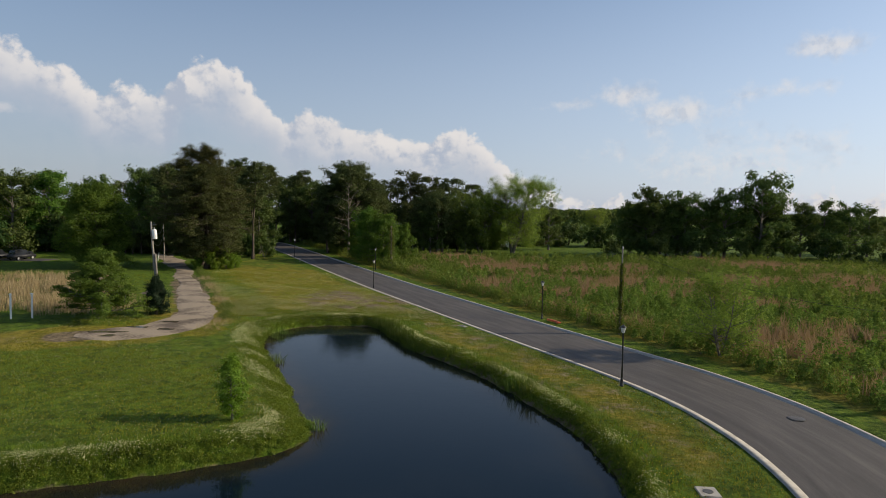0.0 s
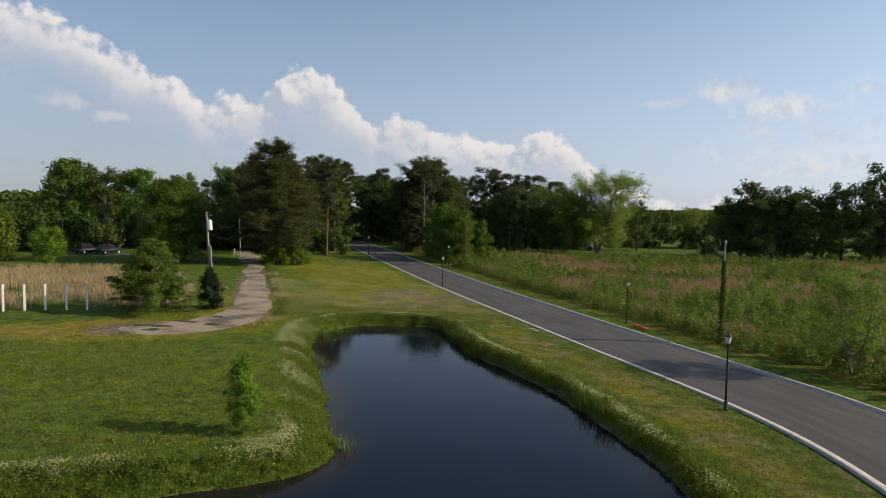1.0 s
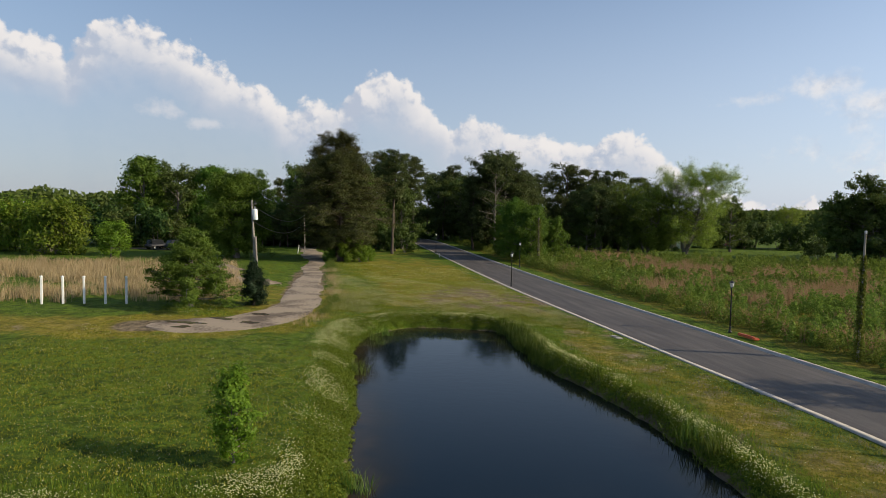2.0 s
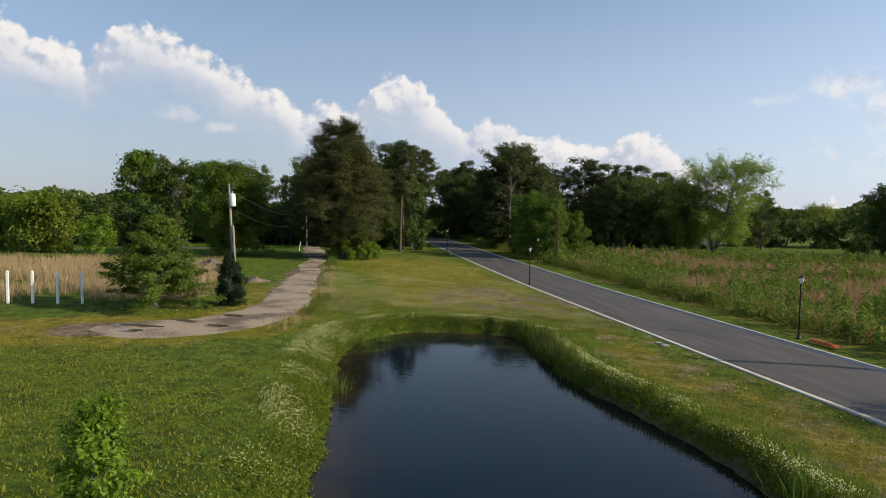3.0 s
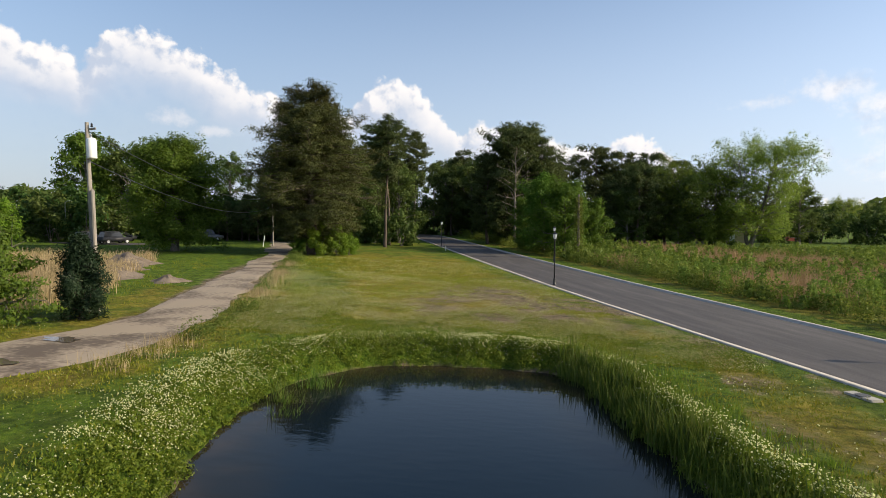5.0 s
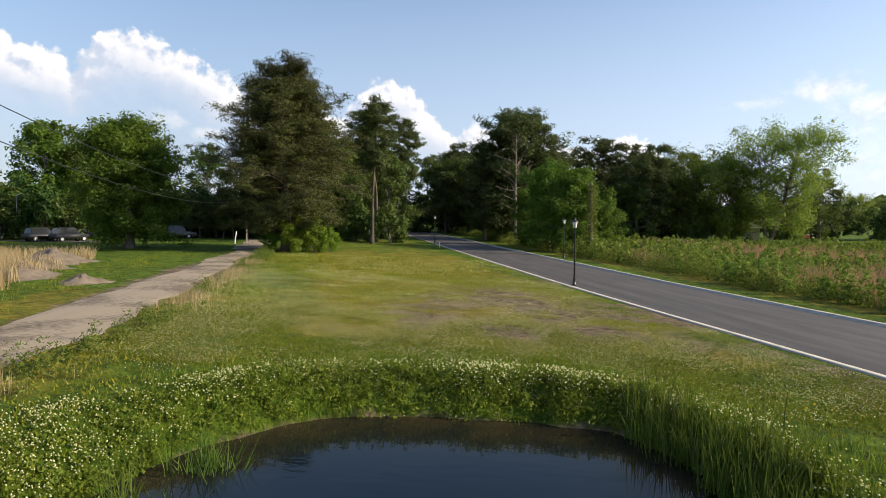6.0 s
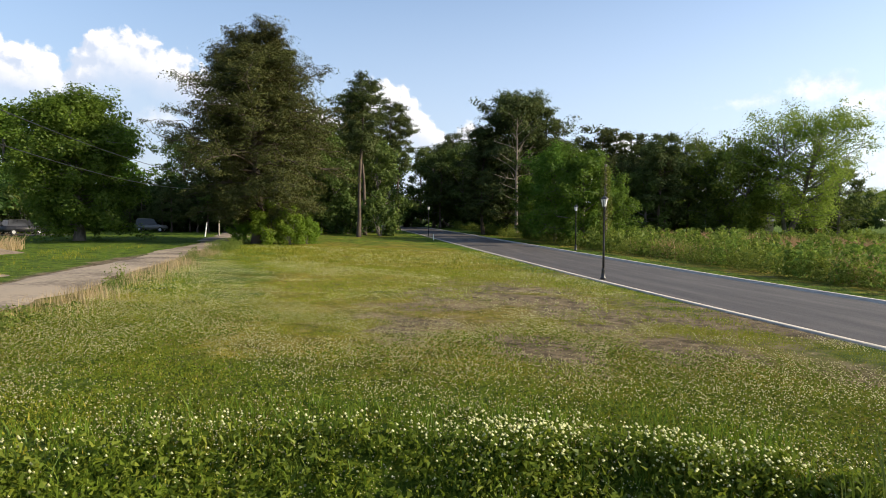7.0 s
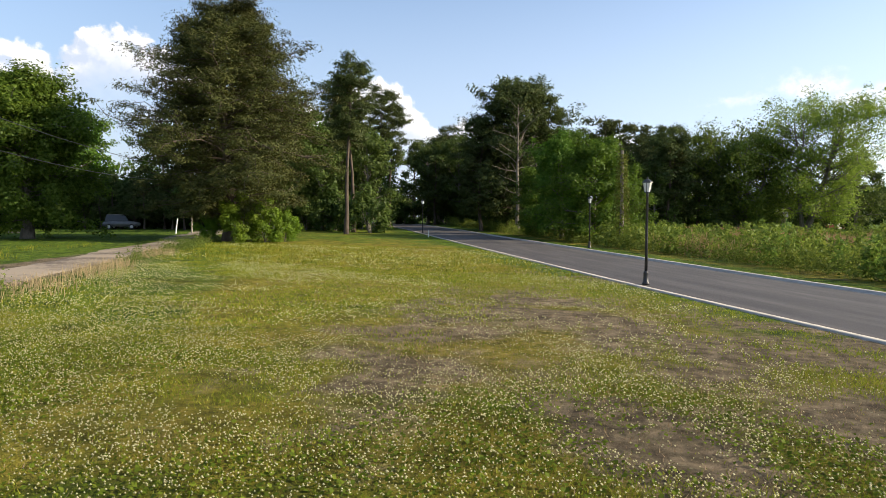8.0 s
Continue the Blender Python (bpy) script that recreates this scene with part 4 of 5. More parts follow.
for k in range(11):
    plant(wood_pines[2], -60 - k * 1.9, 127.5 + wood.uniform(-1.5, 2.5), wood.uniform(0.34, 0.42), wood.uniform(0, 360))
for x, y, hgt in ((-57.0, 127, 15.5), (-60.5, 124, 12), (-54.5, 121, 9)):
    plant(wood_oaks[1], x + 3, y + 4, hgt / 16.0, wood.uniform(0, 360))
# thicket across the field
for x, y, hgt in ((29.5, 172, 11.5), (36, 200, 9.5), (50, 152, 15.6), (54, 153, 14), (58.8, 150, 14.2), (64, 152, 13), (69, 151, 15.0), (76.3, 148, 18.6), (80, 152, 15), (87, 150, 12.5), (93, 151, 13), (99, 150, 12.4)):
    plant(wood_oaks[wood.randrange(2)], x, y, hgt / 16.0, wood.uniform(0, 360))
stand([wood_oaks[0], wood_oaks[1]], 46, 150, 150, 168, 18, 10.5, 13.5)
stand([wood_oaks[0], wood_oaks[1]], 105, 165, 110, 150, 8, 9, 11.5)
# undergrowth along the edges
for k in range(16):
    plant(shrubs[k % 2], 42 + k * 5.2 + wood.uniform(-2, 2), 144 + wood.uniform(-2, 3), wood.uniform(0.8, 1.5), wood.uniform(0, 360))
for k in range(12):
    plant(shrubs[k % 2], -10 + k * 2.4, 172 + wood.uniform(-3, 3), wood.uniform(0.9, 1.5), wood.uniform(0, 360))
for k in range(13):
    plant(shrubs[k % 2], -9.5 - k * 2.6 + wood.uniform(-1, 1), 120 + k * 5.4 + wood.uniform(-2, 2) + 5, wood.uniform(0.7, 1.3), wood.uniform(0, 360))
for k in range(14):
    plant(shrubs[k % 2], -44 - k * 4.2 + wood.uniform(-2, 2), 137 + wood.uniform(-5, 5), wood.uniform(0.8, 1.4), wood.uniform(0, 360))
fresh_shrub = tree("shrub", "bright green leafy bush at the foot of the old pine", "shrub", 127, 3.4, 2.0, 0.06, 0.04, dome, 24, 7000, 0.11,
                   BRIGHT_LEAF, GREY_BARK, rise=45, stems=3, clump=0.6, flat=0.85, sub=2, group="bushes under the pine")
for x, y, s in ((-36.9, 99.8, 0.85), (-35.4, 100.8, 0.8), (-34.6, 102.3, 0.6), (-39.8, 100.0, 0.5)):
    plant(fresh_shrub, x, y, s, x * 50)
for k in range(18):
    plant(shrubs[1], -57 - k * 2.7 + wood.uniform(-1, 1), 132 + wood.uniform(-2, 2), wood.uniform(1.3, 1.9), wood.uniform(0, 360))
for k in range(14):
    plant(shrubs[k % 2], 14 + k * 3.0 + wood.uniform(-1, 1), 190 + wood.uniform(-5, 8), wood.uniform(1.2, 2.0), wood.uniform(0, 360))
# pale thicket and round tree past the dry meadow
pale_shrub = tree("shrub", "tall feathery yellow-green thicket bush past the meadow", "shrub", 125, 3.4, 2.3, 0.07, 0.04, dome, 30, 2600, 0.15,
                  BANK_LEAF, GREY_BARK, rise=55, stems=3, clump=0.7, flat=0.9, sub=3, group="feathery thicket")
for k in range(9):
    plant(pale_shrub, -83.0 - k * 2.4, 95 + wood.uniform(-2.5, 2.5), wood.uniform(1.4, 1.85), wood.uniform(0, 360), 1.1)
for k in range(12):
    plant(shrubs[k % 2], -80 - k * 2.6, 116 + wood.uniform(-3, 3), wood.uniform(1.3, 1.9), wood.uniform(0, 360))
round_tree = tree("broadleaf_tree", "small round-headed tree on the far lawn", "tree", 131, 5.1, 2.3, 0.13, 0.20, dome, 40, 9000, 0.13, BRIGHT_LEAF, GREY_BARK,
                  rise=35, clump=0.65, flat=0.85)
plant(round_tree, -66.8, 85.2, 1.0, 0)


# ---- lamps, poles and other things of the place ----
def street_lamp(x, y, turn):
    root = tagged(empty("street_lamp", x, y, gz(x, y) + 0.02, turn), "black post lamp with a pale lantern beside the road", "street lamp", "street lamps")
    part("base", lathe([(0.14, 0), (0.14, 0.05), (0.10, 0.10), (0.085, 0.38), (0.095, 0.42), (0.06, 0.50)], 12), BLACK_METAL, root, smooth=True)
    part("post", lathe([(0.055, 0.48), (0.05, 1.6), (0.042, 3.2), (0.06, 3.24), (0.035, 3.30), (0.085, 3.36)], 12), BLACK_METAL, root, smooth=True)
    part("lantern", lathe([(0.10, 3.36), (0.165, 3.68), (0.165, 3.70)], 8), FROST, root, "frosted pale lantern")
    for k in range(4):
        a = math.pi / 4 + k * math.pi / 2
        bm = bmesh.new()
        bmesh.ops.create_cone(bm, cap_ends=True, segments=5, radius1=0.012, radius2=0.012, depth=0.345,
                              matrix=Matrix.Translation((0.137 * math.cos(a), 0.137 * math.sin(a), 3.53)) @ Euler((0, 0.2, a)).to_matrix().to_4x4())
        part("lantern_bar", bm, BLACK_METAL, root)
    part("cap", lathe([(0.20, 3.69), (0.19, 3.72), (0.10, 3.80), (0.03, 3.83), (0.03, 3.86), (0.008, 3.92)], 8), BLACK_METAL, root)
    return root


lamp = street_lamp(11.3, 38.0, 20)
for x, y in ((-9.15, 82.2), (-30.4, 126.7), (10.15, 62.0), (-11.5, 106.1)):
    copy_thing(lamp, pose(x, y, gz(x, y) + 0.02, 0, 0, x * 7))


def pole_shaft(height, r0, r1, rings=8):
    k = np.linspace(0, 1, rings)
    return tube(np.column_stack([0.02 * np.sin(5 * k), 0.02 * np.cos(4 * k), -0.3 + k * (height + 0.3)]), r0 + (r1 - r0) * k, 10)


def utility_pole(x, y, height, lean_x, lean_y, label, shaft_r=0.13):
    root = tagged(new("utility_pole"), label, "utility pole")
    root.matrix_world = pose(x, y, gz(x, y), -lean_y, lean_x, 0)
    V, F = pole_shaft(height, shaft_r, shaft_r * 0.66)
    mesh_object("shaft", V, F, POLE_WOOD, root, smooth=True)
    return root


main_pole = utility_pole(-27.4, 59.15, 8.75, -4.8, 3.0, "weathered leaning wooden utility pole with a grey transformer")
part("transformer", lathe([(0.20, 7.05), (0.215, 7.08), (0.215, 7.85), (0.19, 7.95), (0.06, 8.0)], 14, (0.30, -0.12, 0)), WHITE_PAINT, main_pole, "pale grey transformer can", smooth=True)
part("bushing", lathe([(0.03, 7.98), (0.05, 8.03), (0.03, 8.07), (0.05, 8.11), (0.02, 8.18)], 8, (0.30, -0.12, 0)), GREY_METAL, main_pole)
part("bracket", box(0.30, 0.06, 0.08, (0.14, -0.05, 7.3), 0.01), GREY_METAL, main_pole)
part("insulator", lathe([(0.03, 8.5), (0.06, 8.54), (0.035, 8.6), (0.05, 8.64), (0.015, 8.7)], 8, (0.24, 0, 0)), BLACK_METAL, main_pole)
part("crossarm", box(0.60, 0.07, 0.09, (0.15, 0, 8.38), 0.01), POLE_WOOD, main_pole)
part("brace_post", lathe([(0.10, -0.2), (0.085, 5.6), (0.04, 5.66)], 8, (0.22, -0.10, 0)), POLE_WOOD, main_pole, "second pale wooden post strapped alongside")
part("meter_box", box(0.22, 0.14, 0.34, (0.05, -0.20, 1.45), 0.02), GREY_METAL, main_pole)
far_pole = utility_pole(-51.5, 114.0, 7.0, 0, 0, "thin utility pole beside the track in front of the woods", 0.10)
part("insulator", lathe([(0.03, 6.7), (0.06, 6.74), (0.035, 6.8), (0.05, 6.84), (0.015, 6.9)], 8), GREY_METAL, far_pole)
field_pole = utility_pole(15.9, 54.6, 7.8, 0.6, 0, "thin dark pole with climbing vines standing among weeds", 0.085)
part("cap", lathe([(0.08, 7.7), (0.08, 7.84), (0.03, 7.88)], 8), GREY_METAL, field_pole)


def vine(parent, height, thick, count, mat, seed):
    rng = np.random.default_rng(seed)
    z = rng.uniform(0, 1, count) ** 0.8 * height
    a = rng.uniform(0, 2 * np.pi, count)
    r = rng.uniform(0.1, 1, count) * thick * (1.15 - z / height * 0.6)
    V, F = leaf_cards(np.column_stack([r * np.cos(a), r * np.sin(a), z]), np.full(count, 0.09), rng)
    mesh_object("vine", V, F, mat, parent, "green climbing vine leaves")


vine(field_pole, 6.4, 0.24, 2200, WEED_LEAF, 4)
snag = tagged(new("dead_tree"), "broken dead trunk wrapped in climbing vines", "dead tree")
snag.matrix_world = pose(-9.1, 109.6, gz(-9.1, 109.6))
V, F = pole_shaft(7.6, 0.20, 0.12)
mesh_object("trunk", V, F, DEAD_WOOD, snag, smooth=True)
vine(snag, 7.3, 0.75, 2600, WEED_LEAF, 5)


def cable(a, b, sag, r=0.022, n=24):
    k = np.linspace(0, 1, n)[:, None]
    P = np.array(a) * (1 - k) + np.array(b) * k
    P[:, 2] -= (4 * sag * k * (1 - k))[:, 0]
    V, F = tube(P, np.full(n, r), 5)
    tagged(mesh_object("power_cable", V, F, BLACK_METAL, smooth=True), "thin black sagging overhead cable between poles", "cable")


top_main, top_far = (-28.1, 59.6, 8.7), (-51.5, 114.0, gz(-51.5, 114) + 6.8)
cable(top_main, top_far, 1.3)
cable((-28.0, 59.6, 7.3), (-51.5, 114.0, gz(-51.5, 114) + 5.6), 1.5)
cable((15.9, 54.6, gz(15.9, 54.6) + 7.7), (46.0, 34.0, 6.0), 3.0, 0.014)
for dx in (-0.5, -0.9):
    cable((-28.1, 59.7, 8.4), (-27.5 + dx, 59.4, gz(-28, 59)), 0.0, 0.012, 3)


def fence_post(x, y):
    root = tagged(empty("fence_post", x, y, gz(x, y), 30), "tall white vinyl post in front of dry grass", "fence post", "white posts")
    part("shaft", box(0.15, 0.15, 2.25, (0, 0, -0.1), 0.012), WHITE_PAINT, root)
    part("cap", lathe([(0.13, 2.14), (0.13, 2.18), (0.02, 2.25)], 4), WHITE_PAINT, root)
    return root


first = fence_post(-41.8, 51.5)
for x, y in ((-40.45, 52.2), (-39.1, 52.9), (-37.7, 53.6), (-36.3, 54.3)):
    copy_thing(first, pose(x, y, gz(x, y), 0, 0, 30))

sign = tagged(empty("marker_post", -51.6, 111.6, gz(-51.6, 111.6)), "leaning pale marker post beside the track", "post")
V, F = tube(np.array([(0, 0, -0.2), (0.12, 0, 0.7), (0.28, 0, 1.55)]), [0.07, 0.07, 0.06], 6)
mesh_object("shaft", V, F, WHITE_PAINT, sign)
tiny = tagged(empty("marker_post", -27.2, 117.6, gz(-27.2, 117.6)), "short white marker stake on the roadside grass", "post")
part("shaft", box(0.10, 0.04, 0.75, (0, 0, -0.1), 0.008), WHITE_PAINT, tiny)

yard_lamp = tagged(empty("street_lamp", -86.0, 112.0, gz(-86.0, 112.0)), "tall grey yard light on a bent arm", "street lamp")
V, F = tube(np.array([(0, 0, -0.2), (0, 0, 3), (0, 0, 6.0), (0.3, 0, 6.25), (0.9, 0, 6.35)]), [0.09, 0.08, 0.06, 0.05, 0.05], 8)
mesh_object("post", V, F, GREY_METAL, yard_lamp, smooth=True)
part("lamp_head", box(0.6, 0.25, 0.14, (1.1, 0, 6.28), 0.04), WHITE_PAINT, yard_lamp)


def mound(x, y, r, hgt, seed):
    rng = np.random.default_rng(seed)
    n, m = 22, 8
    V = [(0, 0, hgt)]
    for j in range(1, m + 1):
        f = j / m
        for k in range(n):
            a = 2 * math.pi * k / n
            lump = 1 + 0.22 * math.sin(3 * a + seed) + 0.12 * math.sin(5 * a + 2 * seed)
            V.append((r * f * lump * math.cos(a), r * f * lump * math.sin(a), hgt * (1 - f) ** 1.3 * (1 + rng.normal(0, 0.12)) + rng.normal(0, 0.04) - 0.08 * f))
    tri = [(0, 1 + k, 1 + (k + 1) % n) for k in range(n)]
    quad = [(1 + (j - 1) * n + k, 1 + j * n + k, 1 + j * n + (k + 1) % n, 1 + (j - 1) * n + (k + 1) % n) for j in range(1, m) for k in range(n)]
    ob = mesh_object("dirt_mound", np.array(V), [np.array(tri), np.array(quad)], SPOIL, smooth=True)
    ob.matrix_world = pose(x, y, gz(x, y))
    tagged(ob, "dumped pile of pale lumpy soil among grass", "dirt pile", "dirt piles")


mound(-38.8, 72.2, 2.3, 0.8, 3)
mound(-45.0, 80.0, 2.6, 1.1, 4)
mound(-33.6, 71.2, 1.4, 0.5, 5)
mound(-42.0, 76.5, 1.6, 0.6, 6)


def puddle(x, y, rx, ry, seed):
    rng = np.random.default_rng(seed)
    n = 26
    a = np.linspace(0, 2 * np.pi, n, endpoint=False)
    r = 1 + 0.25 * np.sin(2 * a + seed) + 0.15 * np.sin(5 * a) + rng.normal(0, 0.06, n)
    V = np.vstack([[0, 0, 0], np.column_stack([rx * r * np.cos(a), ry * r * np.sin(a), np.zeros(n)])])
    F = np.array([(0, 1 + k, 1 + (k + 1) % n) for k in range(n)])
    ob = mesh_object("puddle", V, F, PUDDLE)
    ob.matrix_world = pose(x, y, float(lie(x, y)) + 0.058)
    tagged(ob, "shallow muddy puddle on the dirt track", "puddle", "puddles on the track", "structure")


for x, y, rx, ry, s in ((-27.0, 49.2, 1.3, 0.45, 1), (-23.2, 51.0, 0.8, 0.45, 2), (-25.6, 51.6, 0.9, 0.35, 3), (-24.1, 54.3, 0.9, 0.35, 4), (-26.2, 47.9, 0.8, 0.35, 5)):
    puddle(x, y, rx, ry, s)

manhole = tagged(empty("manhole_cover", 18.8, 32.0, float(lie(18.8, 32.0)) + 0.10), "dark round iron manhole cover set in the road", "manhole cover")
part("lid", lathe([(0.36, 0.0), (0.36, 0.022), (0.33, 0.028), (0.30, 0.022), (0.05, 0.028)], 24), IRON, manhole)
part("rim", lathe([(0.42, -0.02), (0.42, 0.010), (0.37, 0.014)], 24), IRON, manhole)

for x, y, turn, sx, sy in ((2.0, 56.6, 27, 0.42, 1.0), (10.4, 23.3, -5, 0.8, 0.9)):
    slab = tagged(empty("storm_drain", x, y, gz(x, y), turn), "flat pale concrete drain slab in the grass", "storm drain", "storm drains")
    part("slab", box(sx, sy, 0.30, (0, 0, -0.24), 0.03), CONCRETE, slab)
    part("lid", lathe([(0.20, 0.05), (0.20, 0.075), (0.17, 0.08)], 16), IRON, slab)

barrier = tagged(empty("drain_guard", 10.9, 60.2, gz(10.9, 60.2) + 0.05, -63), "orange-red plastic guard lying beside the kerb", "drain guard")
part("body", box(1.7, 0.30, 0.20, (0, 0, 0), 0.08), RED_PLASTIC, barrier)
part("end", box(0.35, 0.45, 0.16, (0.95, 0, 0), 0.06), RED_PLASTIC, barrier)


def car(x, y, turn, paint, label, tall=1.0):
    root = tagged(empty("car", x, y, gz(x, y) + 0.05, turn), label, "car", "parked cars")
    bm = bmesh.new()
    prof = [(-2.2, 0.35), (-2.25, 0.8), (-2.0, 0.98), (-1.0, 1.02), (1.1, 1.02), (2.1, 0.92), (2.25, 0.7), (2.2, 0.35)]
    for w, flip in ((0.88, 1), (-0.88, -1)):
        bm.faces.new([bm.verts.new((px, w, pz)) for px, pz in prof][::flip])
    bm.verts.ensure_lookup_table()
    n = len(prof)
    for k in range(n):
        bm.faces.new((bm.verts[k], bm.verts[n + k], bm.verts[n + (k + 1) % n], bm.verts[(k + 1) % n]))
    bmesh.ops.recalc_face_normals(bm, faces=bm.faces[:])
    bmesh.ops.bevel(bm, geom=bm.edges[:], offset=0.06, segments=2, affect="EDGES")
    part("body", bm, paint, root, smooth=True)
    bm = bmesh.new()
    top = 1.0 + 0.62 * tall
    cab = [(-1.95, 0.78, 1.0), (1.0, 0.78, 1.0), (0.45, 0.64, top), (-1.75, 0.64, top)]
    a = [bm.verts.new(v) for v in cab]
    b = [bm.verts.new((v[0], -v[1], v[2])) for v in cab]
    bm.faces.new(a), bm.faces.new(b[::-1])
    for k in range(4):
        bm.faces.new((a[k], b[k], b[(k + 1) % 4], a[(k + 1) % 4]))
    bmesh.ops.recalc_face_normals(bm, faces=bm.faces[:])
    bmesh.ops.bevel(bm, geom=bm.edges[:], offset=0.05, segments=2, affect="EDGES")
    part("cabin", bm, CAR_GLASS, root, "dark window glass")
    part("roof", box(2.15, 1.26, 0.07, (-0.66, 0, top - 0.02), 0.03), paint, root)
    for wx in (-1.4, 1.4):
        for wy in (-0.82, 0.82):
            bm = bmesh.new()
            turn_m = Matrix.Translation((wx, wy, 0.33)) @ Matrix.Rotation(math.pi / 2, 4, "X")
            bmesh.ops.create_cone(bm, cap_ends=True, segments=18, radius1=0.34, radius2=0.34, depth=0.22, matrix=turn_m)
            wheel = part("wheel", bm, RUBBER, root)
            bm = bmesh.new()
            bmesh.ops.create_cone(bm, cap_ends=True, segments=12, radius1=0.2, radius2=0.2, depth=0.24, matrix=turn_m)
            part("rim", bm, GREY_METAL, wheel)
    return root


car(-75.4, 110.4, 75, CAR_DARK, "dark parked utility car under the trees", 1.2)
car(-79.4, 110.0, 80, CAR_DARK, "dark parked car beside the trees", 1.15)
car(-80.5, 117.0, 10, CAR_DARK, "dark parked car under the trees", 1.0)
car(-70.5, 126.0, 20, CAR_WHITE, "white parked truck before dark woods", 1.4)
pad = tagged(part("parking_pad", box(16, 5, 0.12, (0, 0, -0.03), 0.03), ASPHALT), "grey paved parking pad on the far lawn", "parking pad", kind="structure")
pad.matrix_world = pose(-78.0, 111.0, gz(-78.0, 111) - 0.02, 0, 0, -5)


def house(x, y, turn, w, d, hgt, wall, label, category, base=0.0):
    root = tagged(empty("house" if category == "house" else "shed", x, y, gz(x, y) + base, turn), label, category)
    part("wall", box(w, d, hgt, (0, 0, -0.2)), wall, root)
    bm = bmesh.new()
    ridge = hgt + w * 0.16
    for s in (-1, 1):
        v = [(-w / 2 - 0.4, s * (d / 2 + 0.4), hgt - 0.35), (w / 2 + 0.4, s * (d / 2 + 0.4), hgt - 0.35), (w / 2 + 0.4, 0, ridge), (-w / 2 - 0.4, 0, ridge)]
        up = [(p[0], p[1], p[2] + 0.14) for p in v]
        a, b = [bm.verts.new(p) for p in v], [bm.verts.new(p) for p in up]
        bm.faces.new(a), bm.faces.new(b)
        for k in range(4):
            bm.faces.new((a[k], a[(k + 1) % 4], b[(k + 1) % 4], b[k]))
    bmesh.ops.recalc_face_normals(bm, faces=bm.faces[:])
    part("roof", bm, ROOF, root)
    door = part("door", box(0.95, 0.08, 2.0, (w * 0.22, -d / 2 - 0.02, -0.1), 0.01), WHITE_PAINT, root, "white door")
    part("handle", box(0.05, 0.06, 0.05, (w * 0.22 + 0.35, -d / 2 - 0.08, 0.9)), GREY_METAL, door)
    for wx in (-w * 0.28, -w * 0.02):
        win = part("window", box(0.9, 0.06, 1.0, (wx, -d / 2 - 0.02, 0.9), 0.01), CAR_GLASS, root)
        part("window_frame", box(1.1, 0.08, 0.08, (wx, -d / 2 - 0.02, 0.82), 0.01), WHITE_PAINT, win)
    return root


house(17.5, 184.0, -10, 9.0, 6.0, 2.7, TAN_WALL, "small tan house with a white door behind the trees", "house")
house(36.5, 205.0, 15, 4.0, 3.2, 2.5, RED_WALL, "small red shed on the far lawn", "shed")

# ---- tall weeds, reeds, grasses and flowers ----
grow = np.random.default_rng(2024)

def scatter(x0, x1, y0, y1, per_m2):
    n = int((x1 - x0) * (y1 - y0) * per_m2)
    return grow.uniform(x0, x1, n), grow.uniform(y0, y1, n)


def across(X, Y):
    """Metres to the right of the road's near kerb (below zero: this side)."""
    d = distance_to(X, Y, road_edge)
    return np.where(X > np.interp(Y, road_edge[:, 1], road_edge[:, 0]), d, -d)


def plants_mesh(name, X, Y, heights, leaves, spread, leaf, mat, label, taper=0.6, aspect=0.5):
    """Leafy stalks joined in one object: leaves round upright stems."""
    n = len(X)
    Z = ground_z(X, Y)
    k = np.repeat(np.arange(n), leaves)
    f = grow.uniform(0.08, 1.0, len(k))
    a = grow.uniform(0, 2 * np.pi, len(k))
    r = np.broadcast_to(spread, (n,))[k] * (1.1 - taper * f) * grow.uniform(0.2, 1.0, len(k))
    C = np.column_stack([X[k] + r * np.cos(a), Y[k] + r * np.sin(a), Z[k] + heights[k] * f])
    face = unit(np.column_stack([np.cos(a), np.sin(a), np.full(len(k), 0.8)]))
    V, F = leaf_cards(C, leaf * grow.uniform(0.7, 1.2, len(k)), grow, aspect, face, 0.5, True)
    return tagged(mesh_object(name, V, F, mat), label, "weeds", kind="stuff")


def tufts_mesh(name, X, Y, per, spread, height, width, mat, label, category, lean=0.3, lift=0.0):
    n = len(X)
    k = np.repeat(np.arange(n), per)
    PX, PY = X[k] + grow.normal(0, spread, len(k)), Y[k] + grow.normal(0, spread, len(k))
    hh = np.broadcast_to(height, (n,))[k]
    base = np.column_stack([PX, PY, ground_z(PX, PY) - 0.02 + lift])
    V, F = blades(base, hh, np.full(len(k), width), grow, lean)
    return tagged(mesh_object(name, V, F, mat), label, category, kind="stuff")


def field_limit(X, Y):
    return (across(X, Y) > 10.2 + 1.0 * patchy(X, Y, 6)) & (Y < 141 - 0.03 * X + 3 * patchy(X, Y, 9)) & ((X - 21.3) ** 2 + (Y - 46.6) ** 2 > 0.5)


# saplings in loose rows, rust grass in the gaps, low weeds under all
X, Y = scatter(-12, 70, 20, 145, 1.0)
ok = field_limit(X, Y)
X, Y = X[ok], Y[ok]
plants_mesh("field_weeds", X, Y, grow.uniform(0.3, 0.75, len(X)), 14, 0.34, 0.11, WEED_LEAF, "knee-high green weeds covering the field beside the road")
X, Y = scatter(-12, 75, 20, 145, 0.62)
ok = field_limit(X, Y)
X, Y = X[ok], Y[ok]
lush = 0.6 * patchy(X, Y, 7) + 0.4 * patchy(X + 9, Y, 2.5) + 0.08 * grow.normal(size=len(X))
sel = (lush > 0.43) | (across(X, Y) < 12.5)
